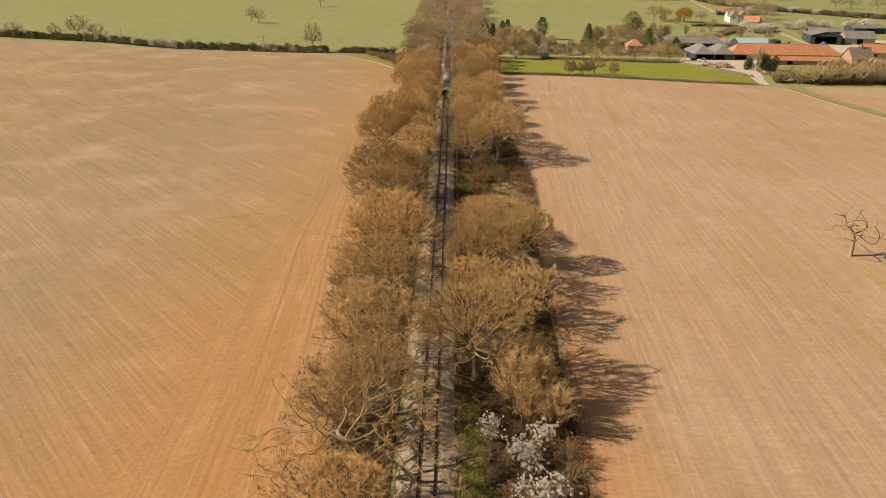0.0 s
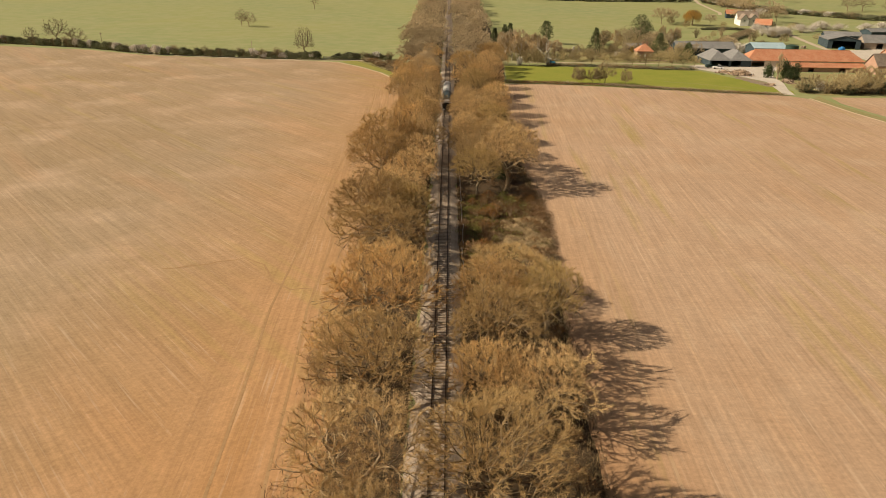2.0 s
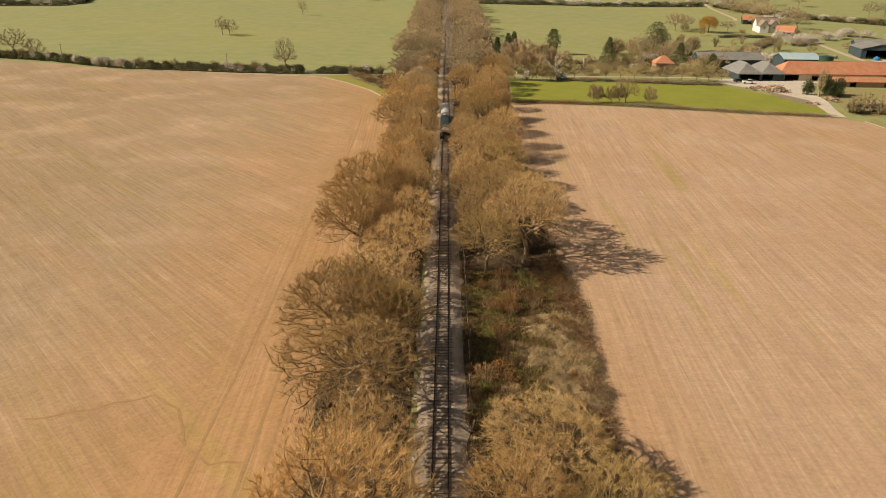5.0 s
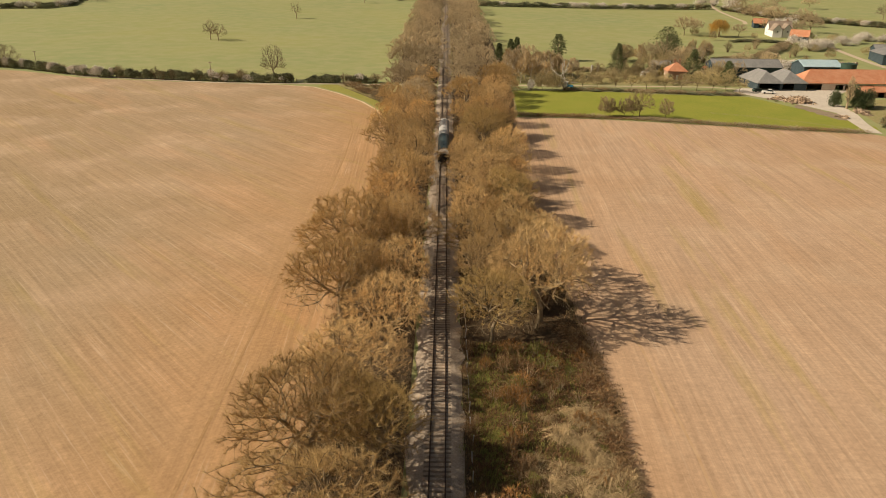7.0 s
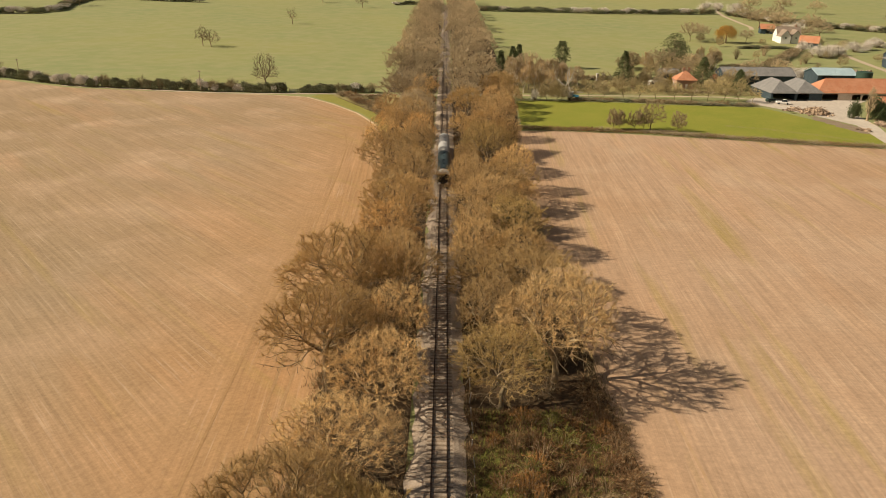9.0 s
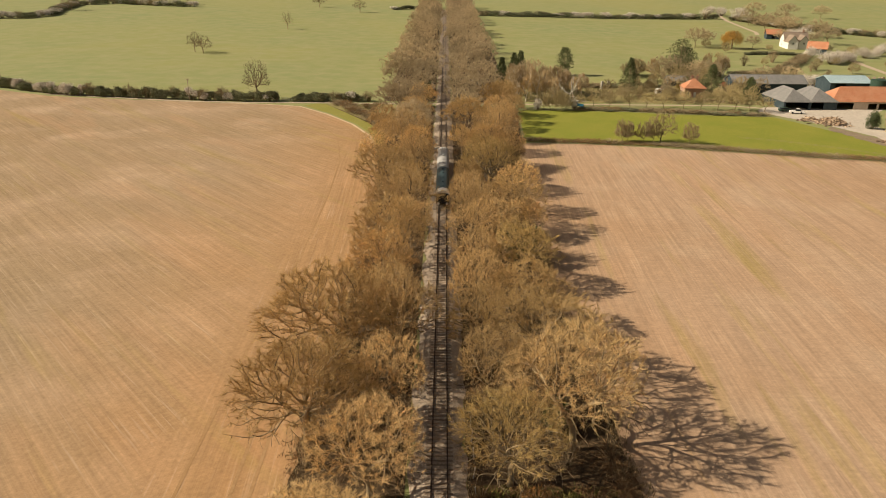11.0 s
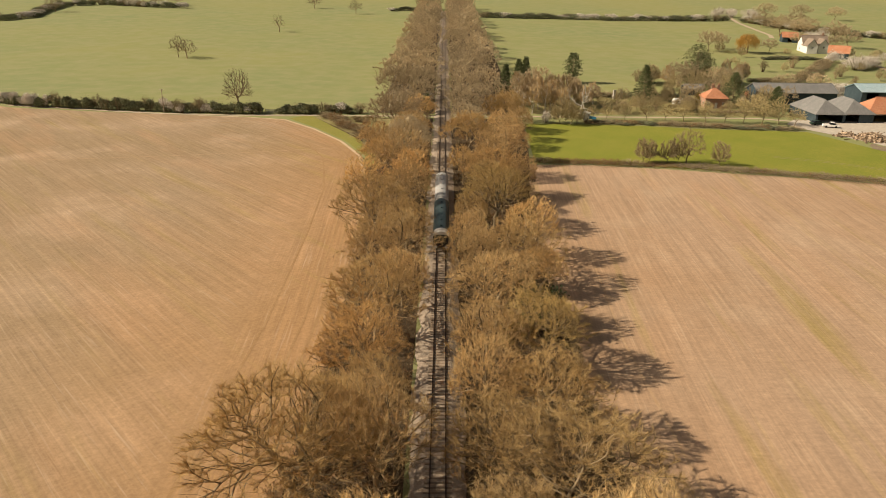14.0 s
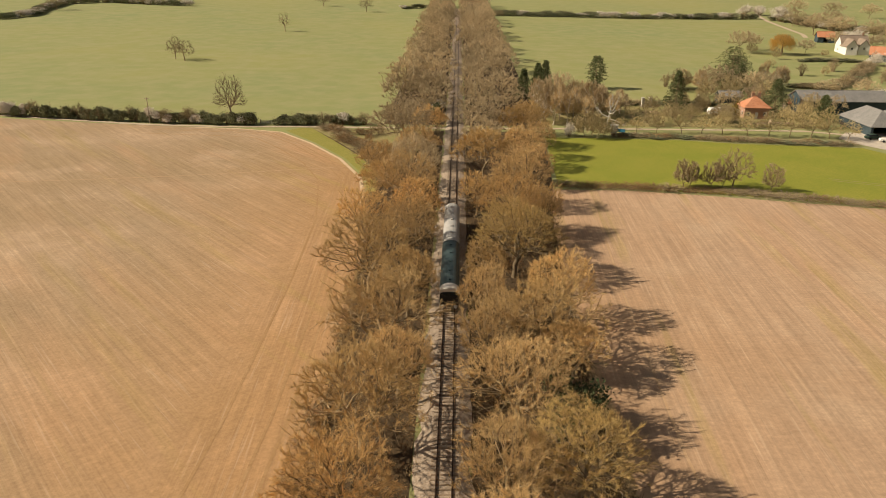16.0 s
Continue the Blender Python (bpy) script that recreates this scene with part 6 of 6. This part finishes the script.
building("house_wing", "white gabled wing of the house", 211.0, 546.2, 7.5, 5.6, 4.4, 7.6, 86, WALL_WHITE, TILE_BROWN, gable_holes=windows_at((0,), 2.6), category="house")
building("black_barn", "black boarded barn with a red tile roof", 213.5, 592.0, 9.0, 6.5, 3.2, 5.8, -10, WALL_DARK, TILE_RED, holes=[(0, 0, 2.6, 2.5)], category="barn")
building("black_barn", "black boarded barn with a red tile roof", 211.0, 526.5, 10.0, 7.5, 3.2, 6.4, -28, WALL_DARK, TILE_RED, holes=[(0, 0, 2.6, 2.5)], category="barn")

# ---- the train, standing on the track ----


def rail_vehicle(name, label, nose_y, length, body_mat, roof_mat, cab):
    """A coach or railcar on two bogies; its nose faces the minus y end."""
    root = thing(name, (0, nose_y, 0.62), label, "train", "train vehicles")
    half, floor_z, side_z, top_z = 1.36, 0.95, 2.75, 3.75
    prof = [(-half + 0.08, floor_z), (half - 0.08, floor_z), (half, floor_z + 0.5), (half, side_z), (-half, side_z), (-half, floor_z + 0.5)]
    body = Shape()
    body.extrude(prof, lambda u, z: Vector((u, 0.18, z)), lambda u, z: Vector((u, length - 0.1, z)))
    part("body", body, body_mat, root)
    arc = [(half * 1.01 * math.cos(a), side_z + (top_z - side_z) * math.sin(a)) for a in [math.pi * k / 14 for k in range(15)]]
    shell = Shape()
    rows = [(0.12, 0.55), (0.3, 0.82), (0.65, 0.95), (1.1, 1.0), (length - 0.6, 1.0), (length - 0.1, 0.96)]
    for yy, k in rows:
        shell.v.extend([Vector((u * (0.98 + 0.02 * k), yy, side_z + (z - side_z) * k)) for u, z in arc])
    n = len(arc)
    shell.f = [(j * n + i, j * n + i + 1, (j + 1) * n + i + 1, (j + 1) * n + i) for j in range(len(rows) - 1) for i in range(n - 1)]
    shell.f += [tuple(range(n - 1, -1, -1)), tuple(range((len(rows) - 1) * n, len(rows) * n))]
    part("roof", shell, roof_mat, root, smooth=False)
    for k in range(5):
        vent = Shape()
        yy = length * (k + 0.7) / 5.4
        vent.box(-0.16, yy - 0.3, top_z - 0.05, 0.16, yy + 0.3, top_z + 0.14)
        part("roof_vent", vent, roof_mat, root)
    if cab:
        band = Shape()
        dome = [(0.02, 0.50, -0.35), (0.03, 0.62, 0.0), (0.25, 0.84, 0.0), (0.6, 0.965, 0.0), (1.05, 1.02, 0.0)]
        for yy, k, dz in dome:
            band.v.extend([Vector((u * 1.015, yy, side_z + (z - side_z) * k + dz * (1.0 if dz else 0.0) + 0.03)) for u, z in arc])
        band.f = [(j * n + i, j * n + i + 1, (j + 1) * n + i + 1, (j + 1) * n + i) for j in range(len(dome) - 1) for i in range(n - 1)]
        part("cab_front", band, CREAM, root, "off-white painted cab surround")
        lower = Shape()
        lower.extrude([(-half + 0.06, floor_z - 0.05), (half - 0.06, floor_z - 0.05), (half - 0.02, side_z), (-half + 0.02, side_z)], lambda u, z: Vector((u, 0.04, z)), lambda u, z: Vector((u, 0.18, z)))
        part("nose_panel", lower, BLACK, root, "black painted nose")
        for u in (-0.52, 0.52):
            pane = Shape()
            pane.box(u - 0.46, -0.01, side_z - 0.42, u + 0.46, 0.03, side_z + 0.12)
            part("cab_window", pane, GLASS, root)
    for side in (-1, 1):
        for k in range(9):
            yy = 1.7 + (length - 3.2) * k / 8.5
            pane = Shape()
            pane.box(side * half - 0.02, yy, 1.75, side * half + 0.02, yy + 1.15, 2.55)
            part("side_window", pane, GLASS, root)
    beam = Shape()
    beam.box(-1.25, -0.08, 0.75, 1.25, 0.18, 1.0)
    part("buffer_beam", beam, BLACK, root)
    for u in (-0.87, 0.87):
        for end, d in ((-0.08, -1), (length - 0.1, 1)):
            buf = Shape()
            buf.drum((u, end, 0.9), (u, end + d * 0.42, 0.9), 0.11, 0.11, 12)
            buf.drum((u, end + d * 0.42, 0.9), (u, end + d * 0.5, 0.9), 0.26, 0.25, 16)
            part("buffer", buf, CREAM if cab and d < 0 else STEEL, root)
    for yy in (3.2, length - 3.2):
        bogie = Shape()
        for u in (-0.95, 0.95):
            bogie.box(u - 0.09, yy - 1.7, 0.38, u + 0.09, yy + 1.7, 0.68)
        bogie.box(-0.95, yy - 0.3, 0.4, 0.95, yy + 0.3, 0.92)
        b = part("bogie", bogie, BLACK, root)
        for dy in (-1.25, 1.25):
            for u in (-0.75, 0.75):
                wheel = Shape()
                wheel.drum((u - 0.065, yy + dy, 0.46), (u + 0.065, yy + dy, 0.46), 0.46, 0.46, 20)
                part("wheel", wheel, STEEL, b)
    return root


rail_vehicle("railcar", "dark teal railcar with an off-white cab end on the track", 245.0, 18.3, TEAL, TEAL, True)
rail_vehicle("coach", "dark coach with a pale grey roof coupled behind", 263.9, 18.6, TEAL, ROOF_COACH, False)

# ---- farm clutter ----


def tractor(x, y, turn):
    root = thing("tractor", (x, y, ground_z(x, y) + 0.06), "blue farm tractor with a white cab roof beside the lane", "tractor", turn=turn)
    hood = Shape()
    hood.extrude([(0.1, 0.85), (2.3, 0.85), (2.35, 1.35), (2.1, 1.6), (0.1, 1.7)], lambda u, z: Vector((u, -0.38, z)), lambda u, z: Vector((u, 0.38, z)))
    part("bonnet", hood, BLUE_TRACTOR, root)
    cabin = Shape()
    for u in (-1.2, 0.1):
        for w in (-0.7, 0.7):
            cabin.box(u - 0.05, w - 0.05, 1.0, u + 0.05, w + 0.05, 2.6)
    cabin.box(-1.3, -0.75, 0.8, 0.2, 0.75, 1.3)
    part("cab", cabin, BLUE_TRACTOR, root)
    glass = Shape()
    glass.box(-1.17, -0.66, 1.32, 0.07, 0.66, 2.55)
    part("cab_glass", glass, GLASS, root)
    top = Shape()
    top.extrude([(-1.45, 2.6), (0.35, 2.6), (0.25, 2.8), (-1.3, 2.8)], lambda u, z: Vector((u, -0.85, z)), lambda u, z: Vector((u, 0.85, z)))
    part("cab_roof", top, CREAM, root)
    for u, r, w in ((-0.8, 0.82, 0.24), (1.85, 0.5, 0.16)):
        for side in (-0.95, 0.95):
            tyre = Shape()
            tyre.drum((u, side - w, r), (u, side + w, r), r, r, 20)
            rim = Shape()
            rim.drum((u, side - w - 0.01, r), (u, side + w + 0.01, r), r * 0.5, r * 0.5, 14)
            part("rim", rim, CREAM, part("tyre", tyre, RUBBER, root))


tractor(47.6, 364.5, -20)


def road_vehicle(name, label, x, y, turn, paint, length, tall, cab_from, cab_to):
    """A parked car or van: sill, cabin, glass, wheels."""
    root = thing(name, (x, y, ground_z(x, y) + 0.09), label, "vehicle", turn=turn)
    low = Shape()
    low.extrude([(-length / 2, 0.35), (length / 2, 0.35), (length / 2 + 0.05, 0.7), (length / 2 - 0.15, 0.95), (-length / 2 + 0.1, 1.0), (-length / 2 - 0.03, 0.7)], lambda u, z: Vector((u, -0.86, z)), lambda u, z: Vector((u, 0.86, z)))
    part("body", low, paint, root)
    glass = Shape()
    glass.extrude([(cab_from, 0.95), (cab_to, 0.95), (cab_to - 0.5, tall - 0.06), (cab_from + 0.3, tall - 0.06)], lambda u, z: Vector((u, -0.78, z)), lambda u, z: Vector((u, 0.78, z)))
    part("windows", glass, GLASS, root).name = "glasshouse"
    top = Shape()
    top.extrude([(cab_from + 0.2, tall - 0.06), (cab_to - 0.4, tall - 0.06), (cab_to - 0.6, tall + 0.02), (cab_from + 0.4, tall + 0.02)], lambda u, z: Vector((u, -0.8, z)), lambda u, z: Vector((u, 0.8, z)))
    part("roof", top, paint, root)
    for u in (-length * 0.3, length * 0.3):
        for side in (-0.8, 0.8):
            tyre = Shape()
            tyre.drum((u, side - 0.11, 0.33), (u, side + 0.11, 0.33), 0.33, 0.33, 16)
            part("tyre", tyre, RUBBER, root)


road_vehicle("car", "dark green parked car at the yard edge", 121.5, 363.5, 10, TANK_GREEN, 4.2, 1.45, -1.6, 1.3)
road_vehicle("pickup", "white pickup parked in the farmyard", 124.0, 359.6, -15, WALL_WHITE, 4.8, 1.7, -0.4, 1.5)
road_vehicle("van", "white van parked between the farm sheds", 258.0, 466.0, 20, WALL_WHITE, 5.0, 2.2, -2.2, 2.0)
road_vehicle("car", "silver-white car parked near the sheds", 250.0, 462.0, 60, WALL_WHITE, 4.2, 1.45, -1.6, 1.3)


def caravan(x, y):
    root = thing("caravan", (x, y, ground_z(x, y) + 0.04), "old pale caravan beside the golden conifer", "caravan", turn=12)
    shell = Shape()
    shell.extrude([(-2.2, 0.5), (2.2, 0.5), (2.4, 1.3), (2.0, 2.3), (-1.9, 2.4), (-2.4, 1.4)], lambda u, z: Vector((u, -1.05, z)), lambda u, z: Vector((u, 1.05, z)))
    part("body", shell, CREAM, root)
    for u in (-1.2, 0.9):
        pane = Shape()
        pane.box(u - 0.5, -1.09, 1.3, u + 0.5, -1.04, 1.9)
        part("window", pane, GLASS, root)
    for side in (-1.0, 1.0):
        tyre = Shape()
        tyre.drum((0, side - 0.1, 0.33), (0, side + 0.1, 0.33), 0.33, 0.33, 14)
        part("tyre", tyre, RUBBER, root)


caravan(86.5, 396)


def water_tank(x, y, r, h):
    root = thing("storage_tank", (x, y, ground_z(x, y)), "round dark green storage tank beside the blue shed", "tank")
    drum = Shape()
    drum.drum((0, 0, -0.3), (0, 0, h), r, r, 32)
    part("drum", drum, TANK_GREEN, root)
    lid = Shape()
    lid.drum((0, 0, h), (0, 0, h + 0.5), r * 1.02, 0.3, 32)
    part("lid", lid, TANK_GREEN, root)
    for k in range(5):
        hoop = Shape()
        hoop.drum((0, 0, h * (k + 0.5) / 5), (0, 0, h * (k + 0.5) / 5 + 0.08), r * 1.01, r * 1.01, 32)
        part("hoop", hoop, TANK_GREEN, root)


water_tank(175.0, 400.5, 3.1, 6.4)


def rubble_heap(cx, cy, sx, sy, tall, count, seed, label):
    """A tipped heap of broken timber, brick and earth."""
    rng, mass = random.Random(seed), Shape()
    for _ in range(count):
        u, v = rng.gauss(0, 0.45), rng.gauss(0, 0.45)
        z = tall * max(0.0, 1 - (u * u + v * v) * 0.8) * rng.uniform(0.3, 1.0)
        m = pose(cx + u * sx, cy + v * sy, z + 0.1, rng.uniform(-35, 35), rng.uniform(-35, 35), rng.uniform(0, 360))
        a, b, c = (rng.uniform(0.6, 1.9), 0.12, 0.06) if rng.random() < 0.5 else (rng.uniform(0.2, 0.5), rng.uniform(0.2, 0.45), rng.uniform(0.15, 0.3))
        mass.box(-a, -b, -c, a, b, c, m)
    tagged(part("rubble_heap", mass, RUBBLE_MIX), label, "rubble", kind="stuff")


rubble_heap(127.5, 342.0, 4.6, 4.2, 1.8, 420, 3, "tipped heap of broken timber and brick in the yard")
rubble_heap(122.5, 347.0, 3.0, 2.0, 0.8, 120, 4, "low heap of broken timber in the yard")
rubble_heap(139.5, 322.0, 2.0, 4.0, 0.8, 110, 5, "scrap timber beside the farm track")
rubble_heap(129.3, 313.5, 1.4, 1.8, 0.4, 40, 6, "dark boards lying in rough grass")
rubble_heap(100.0, 383.0, 9.0, 2.0, 0.5, 70, 7, "garden clutter of boards and stones")
rubble_heap(68.0, 398.0, 9.0, 4.0, 0.5, 90, 8, "garden clutter of stones and logs")


def round_bale(x, y, turn):
    bale = Shape()
    bale.drum((-0.6, 0, 0.72), (0.6, 0, 0.72), 0.72, 0.72, 20)
    ob = part("round_bale", bale, WALL_TIMBER)
    ob.matrix_basis = pose(x, y, ground_z(x, y), 0, 0, turn)
    tagged(ob, "weathered brown round bale behind the barns", "bale", "round bales")


for k, (x, y) in enumerate(((188, 440.5), (190, 441.7), (192.2, 440.9), (194.4, 442), (196.8, 441.5), (199, 440.6), (201, 441.8))):
    round_bale(x, y, 15 * k)


def stone_pillar(x, y):
    pillar = Shape()
    pillar.box(-0.45, -0.45, -0.2, 0.45, 0.45, 3.0)
    pillar.box(-0.55, -0.55, 3.0, 0.55, 0.55, 3.25)
    ob = part("gate_pillar", pillar, CONCRETE)
    ob.matrix_basis = pose(x, y, ground_z(x, y), 0, 0, 10)
    tagged(ob, "tall pale stone gate pillar in the garden", "pillar", "gate pillars")


stone_pillar(65.3, 407.8)
stone_pillar(67.9, 408.0)


def field_gate(x, y, turn):
    root = thing("field_gate", (x, y, ground_z(x, y)), "pale wooden field gate in the hedge gap", "gate", turn=turn)
    for u in (-1.9, 1.9):
        post = Shape()
        post.box(u - 0.1, -0.1, -0.2, u + 0.1, 0.1, 1.5)
        part("gate_post", post, WALL_TIMBER, root)
    for k in range(5):
        bar = Shape()
        bar.box(-1.75, -0.03, 0.25 + k * 0.22, 1.75, 0.03, 0.35 + k * 0.22)
        part("bar", bar, CONCRETE, root)


field_gate(-57.3, 371.4, 3)


def utility_pole(x, y, h):
    root = thing("utility_pole", (x, y, ground_z(x, y)), "slim wooden utility pole beside the hedge", "pole", "utility poles")
    shaft = Shape()
    shaft.drum((0, 0, -0.3), (0, 0, h), 0.15, 0.10, 10)
    part("shaft", shaft, WALL_TIMBER, root)
    arm = Shape()
    arm.box(-0.7, -0.05, h - 0.5, 0.7, 0.05, h - 0.38)
    part("crossarm", arm, WALL_TIMBER, root)
    for u in (-0.6, 0.6):
        cup = Shape()
        cup.drum((u, 0, h - 0.38), (u, 0, h - 0.22), 0.05, 0.04, 8)
        part("insulator", cup, CONCRETE, root)


utility_pole(-92.3, 369.0, 8.0)
utility_pole(-174.6, 394.0, 8.0)


def tarpaulin_heap(x, y):
    bm = bmesh.new()
    bmesh.ops.create_icosphere(bm, subdivisions=3, radius=1.0)
    for v in bm.verts:
        k = 1 + 0.25 * noise.noise(v.co * 2.2)
        v.co = Vector((v.co.x * 1.9 * k, v.co.y * 1.4 * k, max(v.co.z, -0.02) * 1.9 * k))
    me = bpy.data.meshes.new("tarpaulin_heap")
    bm.to_mesh(me)
    bm.free()
    me.materials.append(BLUE)
    ob = new("tarpaulin_heap", me)
    ob.matrix_basis = pose(x, y, ground_z(x, y) + 0.08)
    tagged(ob, "bright blue tarpaulin over a heap beside the barn", "tarpaulin")


tarpaulin_heap(219.3, 436.5)
tarpaulin_heap(262, 476)
